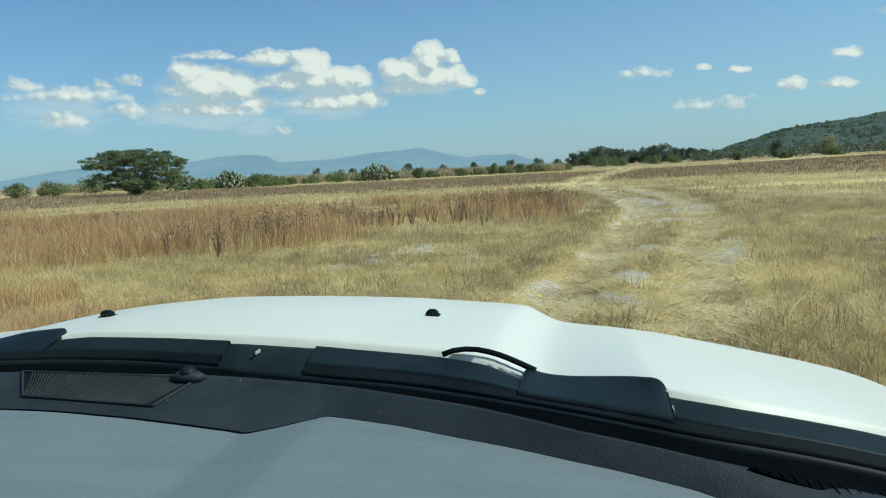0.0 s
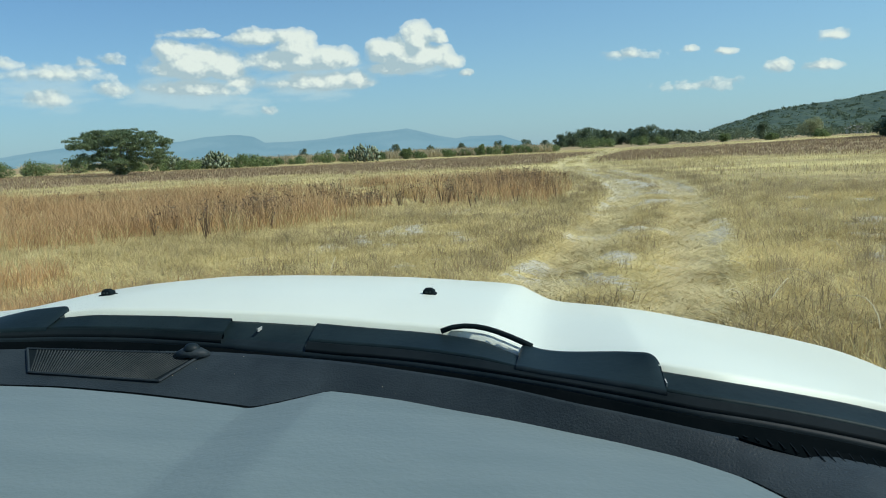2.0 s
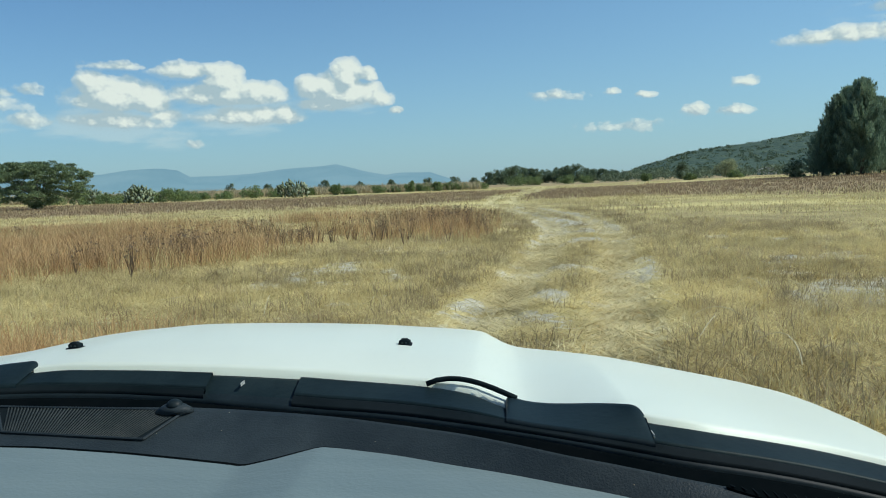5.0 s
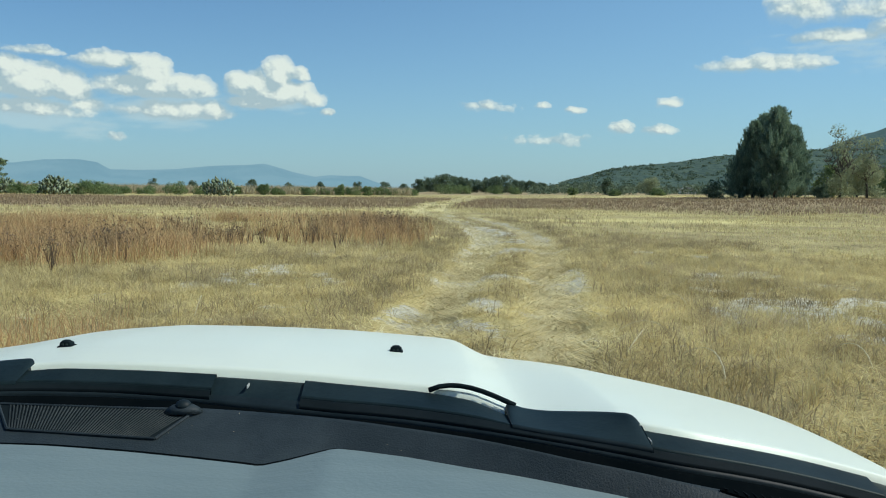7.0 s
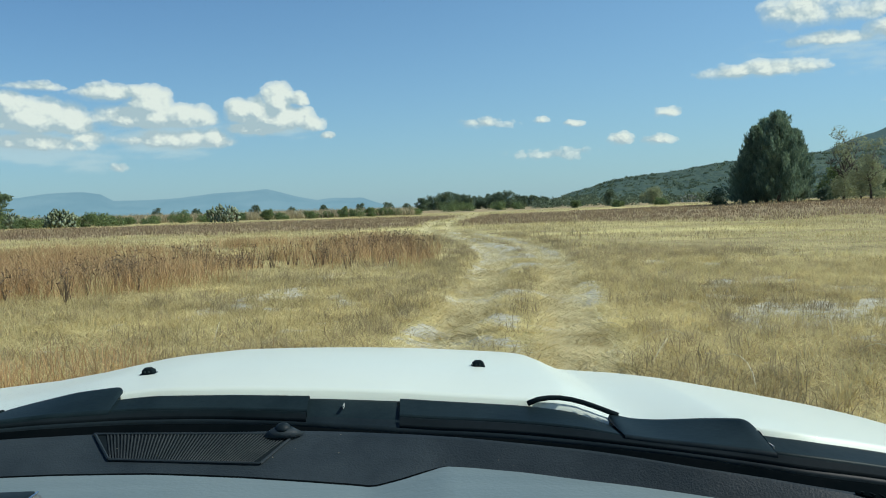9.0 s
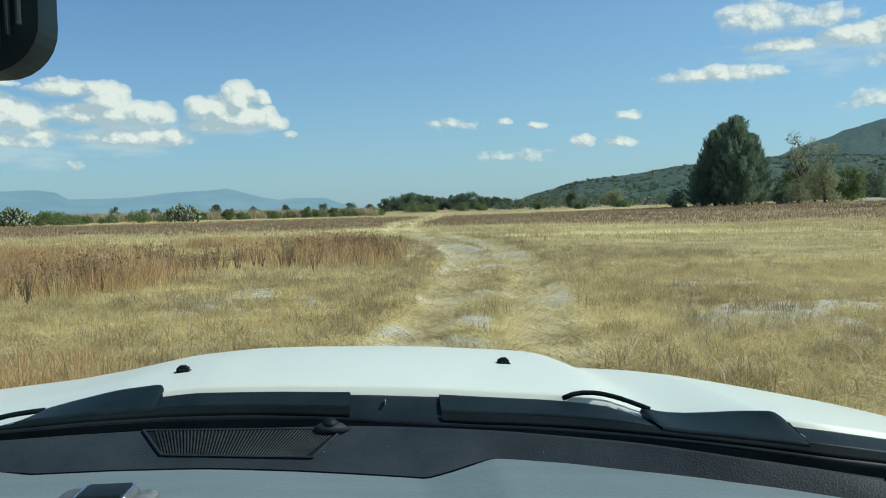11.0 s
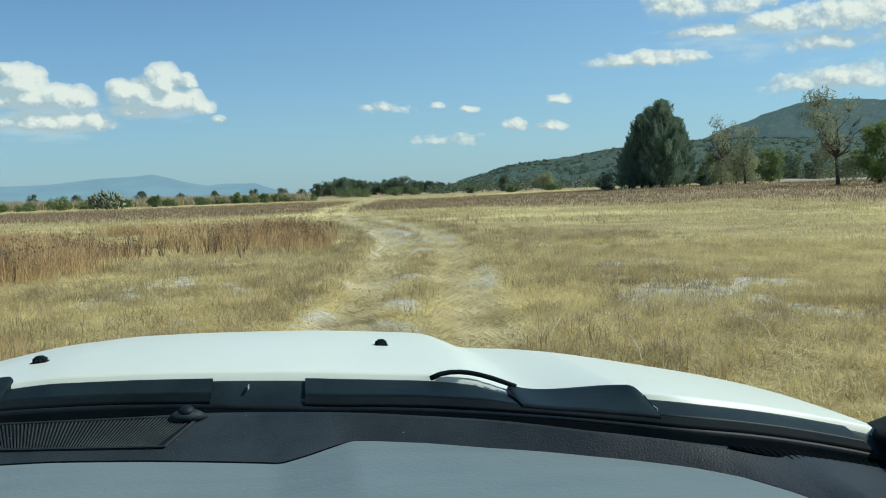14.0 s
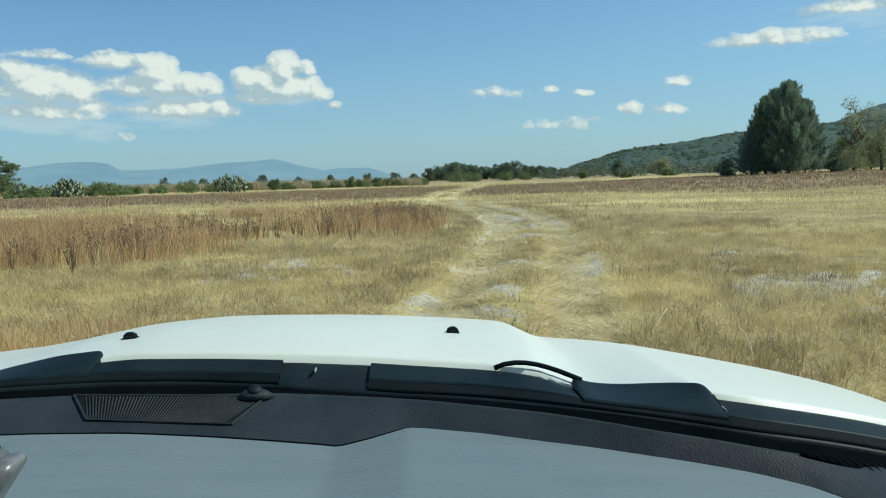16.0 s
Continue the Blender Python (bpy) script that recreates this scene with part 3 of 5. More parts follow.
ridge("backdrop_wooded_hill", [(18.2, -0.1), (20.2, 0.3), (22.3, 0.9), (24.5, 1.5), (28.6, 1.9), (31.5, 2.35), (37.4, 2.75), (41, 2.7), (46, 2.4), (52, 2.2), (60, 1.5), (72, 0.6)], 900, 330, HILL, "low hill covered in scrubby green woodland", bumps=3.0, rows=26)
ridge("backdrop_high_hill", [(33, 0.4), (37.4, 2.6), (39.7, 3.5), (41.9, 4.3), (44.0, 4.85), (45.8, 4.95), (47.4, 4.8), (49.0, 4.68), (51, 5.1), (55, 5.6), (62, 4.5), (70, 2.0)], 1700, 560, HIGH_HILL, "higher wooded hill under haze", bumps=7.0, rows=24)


# ------------------------------------------------------------------ grasses
def blades(name, x, y, height, width, mat, label, lean=0.35, bend=0.5, parts=2, lift=0.0, flat=False):
    """Many grass blades in one mesh, each a thin bent strip that tapers to a point."""
    n = len(x)
    z = land(x, y) + lift
    turn, way = rng.uniform(0, 2 * np.pi, n), rng.uniform(0, 2 * np.pi, n)
    tilt = np.abs(rng.normal(0, lean, n))
    if flat:
        tilt = rng.uniform(1.15, 1.5, n)
    sx, sy = np.cos(turn) * width / 2, np.sin(turn) * width / 2
    dx, dy, dz = np.sin(tilt) * np.cos(way), np.sin(tilt) * np.sin(way), np.cos(tilt)
    b2 = np.minimum(tilt + bend * rng.uniform(0.2, 1.0, n), 1.55)
    ex, ey, ez = np.sin(b2) * np.cos(way), np.sin(b2) * np.sin(way), np.cos(b2)
    shade = np.clip(0.55 * rng.uniform(0, 1, n) + 0.9 * (value_noise(x * 3.1, y * 3.1, 17) - 0.5) + 0.22, 0, 1)
    base = np.stack([x, y, z], 1)
    side = np.stack([sx, sy, np.zeros(n)], 1)
    if parts == 1:
        tip = base + np.stack([dx, dy, dz], 1) * height[:, None]
        verts = np.stack([base - side, base + side, tip], 1).reshape(-1, 3)
        tris = np.arange(3 * n).reshape(-1, 3)
        tint = np.repeat(shade, 3)
    else:
        mid = base + np.stack([dx, dy, dz], 1) * (height * 0.55)[:, None]
        tip = mid + np.stack([ex, ey, ez], 1) * (height * 0.5)[:, None]
        verts = np.stack([base - side, base + side, mid + side * 0.8, mid - side * 0.8, tip], 1).reshape(-1, 3)
        k = np.arange(n)[:, None] * 5
        tris = np.concatenate([k + [0, 1, 2], k + [0, 2, 3], k + [3, 2, 4]], 1).reshape(-1, 3)
        tint = np.repeat(shade, 5)
    me = triangles(name, verts, tris, tint)
    return tagged(part(name, me, mat), label, "grass", kind="stuff")


def scatter(n, r0, r1, a0=-50, a1=64, clump=0.0, per=6, power=1.0):
    """Places spread evenly over a sector of the field, in tufts if clump is given."""
    m = n // per if clump else n
    r = np.sqrt(rng.uniform(r0 ** 2, r1 ** 2, m)) if power == 1.0 else r0 + (r1 - r0) * rng.uniform(0, 1, m) ** power
    a = np.radians(rng.uniform(a0, a1, m))
    x, y = r * np.sin(a), r * np.cos(a)
    if clump:
        x, y = np.repeat(x, per) + rng.normal(0, clump, m * per), np.repeat(y, per) + rng.normal(0, clump, m * per)
    return x, y


def clear_of_car(x, y):
    c, s = math.cos(radians(10)), math.sin(radians(10))
    lx, ly = x * c - y * s, x * s + y * c
    return ~((lx > -1.45) & (lx < 0.8) & (ly > -3) & (ly < 2.6))


def kept(x, y, chance):
    k = (rng.uniform(0, 1, len(x)) < chance) & clear_of_car(x, y)
    return x[k], y[k]


def bare(x, y):
    return np.maximum(ruts(x, y), np.clip(caked(x, y) * 1.25, 0, 1))


def field_grass():
    # short golden grass near by, in tufts
    x, y = scatter(215000, 3.0, 19, clump=0.05, per=7)
    x, y = kept(x, y, (1 - 0.985 * bare(x, y)) * (1 - 0.5 * russet_at(x, y)) * (0.25 + 0.75 * step(fbm(x * 0.4, y * 0.4, 51), 0.35, 0.6)))
    h = rng.uniform(0.05, 0.17, len(x)) * (0.5 + 1.0 * fbm(x * 0.5, y * 0.5, 61)) * (1 - 0.5 * step(1.8 - np.abs(beside(x, y)), 0, 0.6))
    blades("short_straw_grass", x, y, h, rng.uniform(0.004, 0.008, len(x)), STRAW, "short golden dry grass covering the field near the track", lean=0.8, bend=0.9)
    # duller grey-brown grass in patches
    x, y = scatter(220000, 3.0, 26, clump=0.07, per=9)
    s = beside(x, y)
    dull = step(fbm(x * 0.3, y * 0.3, 71) + 0.20 * step(s, 1.6, 2.4) * step(9 - s, 0, 5) + 0.12 * step(-s, 1.6, 2.4) * step(6 + s, 0, 3), 0.47, 0.64)
    x, y = kept(x, y, (1 - bare(x, y)) * dull * step(np.abs(beside(x, y)), 1.7, 2.6))
    h = rng.uniform(0.05, 0.17, len(x)) * (0.5 + 0.9 * fbm(x * 0.6, y * 0.6, 73))
    blades("grey_brown_grass", x, y, h, rng.uniform(0.005, 0.010, len(x)), DULL, "patches of taller grey-brown dead grass", lean=0.8, bend=1.1)
    # old straw lying matted over the ground
    x, y = scatter(400000, 3.0, 21, clump=0.14, per=8)
    x, y = kept(x, y, (1 - 0.9 * bare(x, y)) * (0.4 + 0.6 * step(fbm(x * 0.7, y * 0.7, 77), 0.35, 0.6)))
    blades("matted_straw", x, y, rng.uniform(0.10, 0.28, len(x)), rng.uniform(0.007, 0.014, len(x)), STRAW, "old straw lying matted between the tufts", flat=True, lift=0.03, parts=1)
    # bunches of taller grass, fanning out
    x, y = scatter(100000, 3.5, 22, clump=0.04, per=26)
    x, y = kept(x, y, (1 - bare(x, y)) * step(np.abs(beside(x, y)), 1.4, 1.9) * step(fbm(x * 0.35, y * 0.35, 57), 0.36, 0.6))
    blades("bunch_grass", x, y, rng.uniform(0.10, 0.30, len(x)), rng.uniform(0.004, 0.009, len(x)), STRAW, "bunches of taller pale grass standing in the field", lean=0.7, bend=1.0)
    # tussocks along the track and on the caked mud
    for seed, mat, many, label in ((105, DULL, 110000, "grey-brown tussocks beside the track"), (107, STRAW, 70000, "pale straw tussocks beside the track"), (109, TUFT, 85000, "dark dead tussocks beside the track")):
        x, y = scatter(many, 4.0, 26, a0=-40, a1=60, clump=0.085, per=64)
        s = np.abs(beside(x, y))
        x, y = kept(x, y, step(s, 1.25, 1.7) * step(9 - s, 0, 4) * (1 - ruts(x, y)) * step(fbm(x * 0.6, y * 0.6, seed), 0.40, 0.55))
        blades("tussock_grass", x, y, rng.uniform(0.07, 0.24, len(x)), rng.uniform(0.004, 0.008, len(x)), mat, label, lean=0.85, bend=0.9)
    # golden grass further off
    x, y = scatter(190000, 18, 60, clump=0.12, per=6)
    x, y = kept(x, y, (1 - 0.95 * bare(x, y)) * (1 - 0.6 * russet_at(x, y)) * (0.3 + 0.7 * step(fbm(x * 0.2, y * 0.2, 81), 0.3, 0.6)))
    blades("straw_grass", x, y, rng.uniform(0.06, 0.18, len(x)), rng.uniform(0.012, 0.026, len(x)), STRAW, "pale dry grass spreading over the plain", parts=1, lean=0.5)
    x, y = scatter(110000, 55, 170, clump=0.3, per=5)
    x, y = kept(x, y, (1 - 0.7 * russet_at(x, y)) * (1 - 0.8 * ruts(x, y)) * step(fbm(x * 0.06, y * 0.16, 83), 0.35, 0.6))
    blades("distant_straw_grass", x, y, rng.uniform(0.12, 0.28, len(x)), rng.uniform(0.04, 0.09, len(x)), STRAW, "far pale grass running to the edge of the field", parts=1, lean=0.4)
    x, y = scatter(90000, 22, 90, clump=0.2, per=8)
    x, y = kept(x, y, (1 - bare(x, y)) * step(np.abs(beside(x, y)), 1.7, 2.6) * step(fbm(x * 0.09, y * 0.2, 87, 4), 0.52, 0.66))
    blades("brown_grass", x, y, rng.uniform(0.12, 0.3, len(x)), rng.uniform(0.014, 0.035, len(x)), DULL, "brown patches of dead grass across the plain", parts=1, lean=0.4)
    # tall russet grass
    x, y = scatter(205000, 11, 36, a0=-50, a1=20, clump=0.09, per=9)
    x, y = kept(x, y, russet_at(x, y) * (1 - bare(x, y)) * (0.22 + 0.78 * step(fbm(x * 0.5, y * 0.5, 91), 0.34, 0.6)))
    h = rng.uniform(0.30, 0.80, len(x)) * (0.45 + 0.85 * fbm(x * 0.35, y * 0.35, 93))
    blades("tall_russet_grass", x, y, h, rng.uniform(0.006, 0.014, len(x)), RUSSET, "belt of tall russet dry grass beside the track", lean=0.46, bend=0.9)
    x, y = scatter(110000, 11, 36, a0=-50, a1=20, clump=0.13, per=12)
    x, y = kept(x, y, russet_at(x, y) * (1 - bare(x, y)) * step(fbm(x * 0.3, y * 0.7, 99), 0.46, 0.6))
    blades("golden_grass", x, y, rng.uniform(0.2, 0.6, len(x)) * (0.5 + 0.7 * fbm(x * 0.5, y * 0.5, 103)), rng.uniform(0.006, 0.014, len(x)), STRAW, "paler golden patches in the tall dry grass", lean=0.45, bend=0.8)
    x, y = scatter(200000, 46, 135, clump=0.35, per=6)
    x, y = kept(x, y, russet_at(x, y) * (1 - ruts(x, y)))
    blades("far_russet_grass", x, y, rng.uniform(0.10, 0.26, len(x)), rng.uniform(0.03, 0.08, len(x)), FADED, "distant band of brown dead grass", parts=1, lean=0.25)
    # tall loose grass close by at the left of the car
    x, y = scatter(60000, 4.0, 11, a0=-60, a1=2, clump=0.10, per=10)
    x, y = kept(x, y, (1 - bare(x, y)) * step(-beside(x, y), 2.2, 3.4) * step(fbm(x * 0.3, y * 0.3, 95), 0.44, 0.62))
    blades("tall_straw_grass", x, y, rng.uniform(0.18, 0.45, len(x)), rng.uniform(0.004, 0.009, len(x)), RUSSET, "loose stand of tall straw-coloured grass", lean=0.36, bend=0.7)
    # trodden straw lying in the ruts
    y = 4 + 40 * rng.uniform(0, 1, 85000) ** 1.4
    x = np.interp(y, dense_y, dense_x) + rng.choice([-0.77, 0.77], len(y)) + rng.normal(0, 0.24, len(y))
    x, y = kept(x, y, 1 - 0.75 * caked(x, y))
    blades("trodden_straw", x, y, rng.uniform(0.12, 0.34, len(x)), rng.uniform(0.008, 0.018, len(x)), LITTER, "pale trodden straw lying in the wheel ruts", flat=True, lift=0.022, parts=1)
    # duller, darker grass left standing between and beside the ruts
    y = np.repeat(4 + 34 * rng.uniform(0, 1, 1500) ** 1.3, 18)
    off = np.repeat(rng.choice([-2.1, -1.75, -1.5, 0.0, 0.0, 1.5, 1.75, 2.1, 2.5], 1500) + rng.normal(0, 0.16, 1500), 18)
    x, y = np.interp(y, dense_y, dense_x) + off + rng.normal(0, 0.09, len(y)), y + rng.normal(0, 0.09, len(y))
    x, y = kept(x, y, (1 - 0.9 * bare(x, y)) * step(fbm(x * 0.5, y * 0.5, 113), 0.34, 0.5))
    blades("rut_side_grass", x, y, rng.uniform(0.08, 0.24, len(x)), rng.uniform(0.004, 0.009, len(x)), TUFT, "dark flattened grass between and beside the ruts", lean=0.9, bend=0.9)
    # low tufts on the dried mud and between the ruts
    x, y = scatter(110000, 5, 30, a0=-12, a1=48, clump=0.05, per=16)
    x, y = kept(x, y, step(5.6 - np.abs(beside(x, y)), 0, 1.0) * (1 - 0.97 * ruts(x, y)) * step(fbm(x * 1.1, y * 1.1, 97), 0.45, 0.6))
    blades("low_grass_tuft", x, y, rng.uniform(0.04, 0.11, len(x)), rng.uniform(0.004, 0.008, len(x)), DULL, "low grey-green tufts on the caked mud", lean=0.7, bend=0.6)


field_grass()


def dead_weeds():
    """Dark dead weeds with branching heads, standing in the russet belt."""
    verts, tris, tint = [], [], []
    x, y = scatter(2600, 11, 30, a0=-48, a1=14, clump=0.5, per=6)
    x, y = kept(x, y, russet_at(x, y) * step(fbm(x * 0.25, y * 0.25, 101), 0.42, 0.55))
    z = land(x, y)
    for bx, by, bz in zip(x, y, z):
        h, t = random.uniform(0.4, 0.8), random.random()
        for _ in range(7):
            a, up = random.uniform(0, 6.28), random.uniform(0.4, 1.0)
            ox, oy, wdt = math.cos(a) * h * 0.22, math.sin(a) * h * 0.22, 0.008
            p = np.array([bx, by, bz])
            q = p + (ox * up, oy * up, h * up)
            k = len(verts)
            verts += [p - (wdt, 0, 0), p + (wdt, 0, 0), q]
            tris.append((k, k + 1, k + 2))
            for _ in range(3):
                c = q + np.array([random.uniform(-1, 1), random.uniform(-1, 1), random.uniform(-1.4, 0.6)]) * 0.045
                k = len(verts)
                verts += [c + np.array([random.uniform(-1, 1), random.uniform(-1, 1), random.uniform(-1, 1)]) * 0.03 for _ in range(3)]
                tris.append((k, k + 1, k + 2))
            tint += [t] * (len(verts) - len(tint))
    tagged(part("dead_weeds", triangles("dead_weeds", verts, tris, tint), WEED), "dark dead weeds with dried seed heads among the grass", "weed", kind="stuff")


dead_weeds()


def stalk(at, turn, length, rise):
    """One long bleached stalk, bent over towards the ground."""
    length, rise = length * 0.75, rise * 0.6
    pts = [(length * u * math.cos(turn + 0.5 * u), length * u * math.sin(turn + 0.5 * u), 0.01 + rise * math.sin(u * 3.0) ** 0.8) for u in np.linspace(0, 1, 8)]
    v, f = tube(pts, list(np.linspace(0.0055, 0.002, 8)), 5)
    ob = part("dry_stalk", mesh_of("dry_stalk", v, f), BLEACHED)
    ob.location = at
    tagged(ob, "long bleached dry stalk lying beside the rut", "stalk", "dry stalks by the track")


for az, r, turn, length, rise in ((26, 7.2, 0.4, 0.8, 0.28), (29, 8.4, 2.2, 0.7, 0.2), (33, 6.4, 1.2, 0.9, 0.35), (21.8, 10.6, 0.2, 0.6, 0.06), (22.8, 12.5, 2.9, 0.7, 0.05), (24, 9.2, 1.7, 0.5, 0.08), (38, 8.8, 0.9, 0.6, 0.3), (19.5, 10.9, 0.1, 0.45, 0.05), (19.8, 11.2, 0.5, 0.5, 0.06), (20.4, 11.4, 3.0, 0.4, 0.05), (19.2, 11.3, 1.0, 0.35, 0.05), (30, 10.5, 2.0, 0.5, 0.25), (42, 7.5, 1.4, 0.6, 0.3), (-6, 9.2, 1.0, 0.5, 0.35), (-22, 8.6, 1.8, 0.6, 0.4)):
    stalk(spot(az, r), turn, length, rise)


# ------------------------------------------------------------------ trees and bushes
def leaf_cloud(centres, spread, n, size, upright=0.0, flat=1.0):
    """Leaf sprays as small triangles round the given centres."""
    centres = np.asarray(centres, float)
    c = centres[rng.integers(0, len(centres), n)]
    d = rng.normal(0, 1, (n, 3))
    d /= np.linalg.norm(d, axis=1)[:, None]
    d *= (rng.uniform(0, 1, n) ** 0.4)[:, None] * spread
    d[:, 2] *= flat
    p = c + d
    e1, e2 = rng.normal(0, 1, (n, 3)), rng.normal(0, 1, (n, 3))
    e1[:, 2] += upright * 2.0
    e1 /= np.linalg.norm(e1, axis=1)[:, None]
    e2 /= np.linalg.norm(e2, axis=1)[:, None]
    s = (size * rng.uniform(0.5, 1.3, n))[:, None]
    verts = np.stack([p - e1 * s * 0.5 - e2 * s * 0.33, p - e1 * s * 0.5 + e2 * s * 0.33, p + e1 * s * 0.8], 1).reshape(-1, 3)
    return verts, np.arange(3 * n).reshape(-1, 3), np.repeat(rng.uniform(0, 1, n), 3)


def crown(name, centres, spread, n, size, mat, parent, upright=0.0, flat=1.0, label=""):
    return part(name, triangles(name, *leaf_cloud(centres, spread, n, size, upright, flat)), mat, parent, label)


def limbs(base, tips, r0, wobble=0.12):
    """Branches from the base to each tip, bent on the way."""
    out = []
    for t in tips:
        b, t = Vector(base), Vector(t)
        pts = [b.lerp(t, u) + Vector((random.uniform(-1, 1), random.uniform(-1, 1), random.uniform(-0.6, 0.6))) * wobble * (t - b).length * math.sin(u * 3.14) for u in (0, 0.25, 0.5, 0.75, 1)]
        out.append(tube(pts, [r0, r0 * 0.75, r0 * 0.5, r0 * 0.32, r0 * 0.12], 6))
    return out


def cypress(at, height, width, label):
    """A broad dark conifer: branches all round the trunk, each with feathery sprays that turn up at the tip."""
    t = thing("cypress_tree", Matrix.Translation(at), label, "tree", "cypress trees")
    v, f = tube([(0, 0, -0.2), (0.05, 0, height * 0.3), (0, 0.05, height * 0.65), (0, 0, height * 0.93)], [width * 0.04, width * 0.032, width * 0.018, 0.03], 8)
    part("trunk", mesh_of("trunk", v, f), BARK, t, smooth=True)
    verts, tint = [], []
    many = int(150 + width * 14)
    for k in range(many):
        u = ((k + 0.5) / many) ** 0.92
        wide = width * 0.5 * min(1.0, 0.84 + 0.8 * u) * (1 - u ** 1.9) ** 0.9 + 0.05 * width * (1 - u)
        a = k * 2.399963 + random.uniform(-0.4, 0.4)
        reach = wide * random.choice((0.6, 0.78, 0.9, 1.0, 1.05, 1.18))
        z0 = height * (0.02 + 0.90 * u)
        rise = height * random.uniform(0.05, 0.15) * (0.6 + 0.9 * u)
        tip = np.array([math.cos(a) * reach, math.sin(a) * reach, min(z0 + rise, height)])
        root = np.array([0, 0, z0 - 0.02 * height])
        n = 165
        w = rng.uniform(0.25, 1.0, n) ** 0.7
        c = root + (tip - root) * w[:, None]
        c[:, 2] += 0.09 * height * w ** 4 * min(1.0, 0.3 + u)
        girth = 0.115 * width * (1.15 - w) + 0.014 * width
        c = c + rng.normal(0, 0.5, (n, 3)) * girth[:, None] * (1, 1, 1.1)
        e1 = np.stack([np.full(n, math.cos(a) * 0.3), np.full(n, math.sin(a) * 0.3), rng.uniform(0.6, 1.4, n)], 1) + rng.normal(0, 0.22, (n, 3))
        e2 = rng.normal(0, 1, (n, 3))
        e2 /= np.linalg.norm(e2, axis=1)[:, None]
        size = (rng.uniform(0.13, 0.30, n) * height / 10)[:, None]
        verts.append(np.stack([c - e2 * size * 0.30, c + e2 * size * 0.30, c + e1 * size * 1.15], 1).reshape(-1, 3))
        # sprays are darker towards the trunk, lighter at the branch tips
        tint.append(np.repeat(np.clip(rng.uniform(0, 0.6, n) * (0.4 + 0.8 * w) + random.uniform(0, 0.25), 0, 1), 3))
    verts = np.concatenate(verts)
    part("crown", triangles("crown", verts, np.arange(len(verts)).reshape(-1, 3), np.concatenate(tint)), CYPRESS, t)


def acacia(at, height, width):
    """A spreading thorn tree with a broad flat-topped crown."""
    t = thing("acacia_tree", Matrix.Translation(at), "broad flat-topped green acacia standing alone in dry grass", "tree")
    tips = [(math.cos(a) * width * q, math.sin(a) * width * q * 0.8, height * (0.74 - 0.30 * q + random.uniform(-0.06, 0.06))) for a, q in ((0.2, 0.34), (1.1, 0.3), (1.9, 0.36), (2.8, 0.33), (3.6, 0.38), (4.4, 0.28), (5.2, 0.36), (5.9, 0.2), (0.8, 0.12), (3.0, 0.12))]
    v, f = joined([tube([(0, 0, -0.3), (0.1, 0, height * 0.14), (0.05, 0.1, height * 0.25)], [width * 0.018, width * 0.015, width * 0.012], 8)] + limbs((0.05, 0.1, height * 0.2), tips, width * 0.009))
    part("trunk", mesh_of("trunk", v, f), BARK, t, smooth=True)
    for i in range(7):
        a = i * 0.9
        centres = []
        for _ in range(46):
            q, b = random.random() ** 0.75 * 0.5, random.uniform(a - 0.7, a + 0.7)
            top = height * (0.95 - 1.25 * q ** 2.6) + random.uniform(-0.04, 0.05) * height
            centres.append((math.cos(b) * width * q, math.sin(b) * width * q * 0.85, top - random.random() ** 1.3 * max(0.06 * height, top - height * (0.01 + 0.56 * q)) * 0.98))
        crown("crown", centres, width * 0.055, 3400, 0.24, ACACIA, t, upright=0.3, flat=0.32)


def broadleaf(name, at, height, width, mat, label, group="", n=2600, leaf=0.4, stem=0.3, category="tree", lumps=26):
    """A round-headed tree or bush: stem, limbs and an uneven crown of leaf sprays."""
    t = thing(name, Matrix.Translation(at), label, category, group)
    centres, tips = [], []
    for _ in range(lumps):
        a, q, u = random.uniform(0, 6.28), math.sqrt(random.random()), random.random()
        wide = math.sin(max(0.12, min(1.0, u * 1.25)) * math.pi * 0.86) ** 0.6
        centres.append((math.cos(a) * q * width * 0.42 * wide, math.sin(a) * q * width * 0.42 * wide, height * (stem + (0.93 - stem) * u)))
    tips = random.sample(centres, min(7, len(centres)))
    v, f = joined([tube([(0, 0, -0.2), (0.02, 0, height * stem * 0.6), (0, 0.03, height * (stem + 0.15))], [height * 0.032, height * 0.024, height * 0.018], 7)] + limbs((0, 0, height * stem * 0.6), tips, height * 0.012))
    part("trunk", mesh_of("trunk", v, f), BARK, t, smooth=True)
    crown("crown", centres, width * 0.15, n, leaf, mat, t, upright=0.2)
    return t


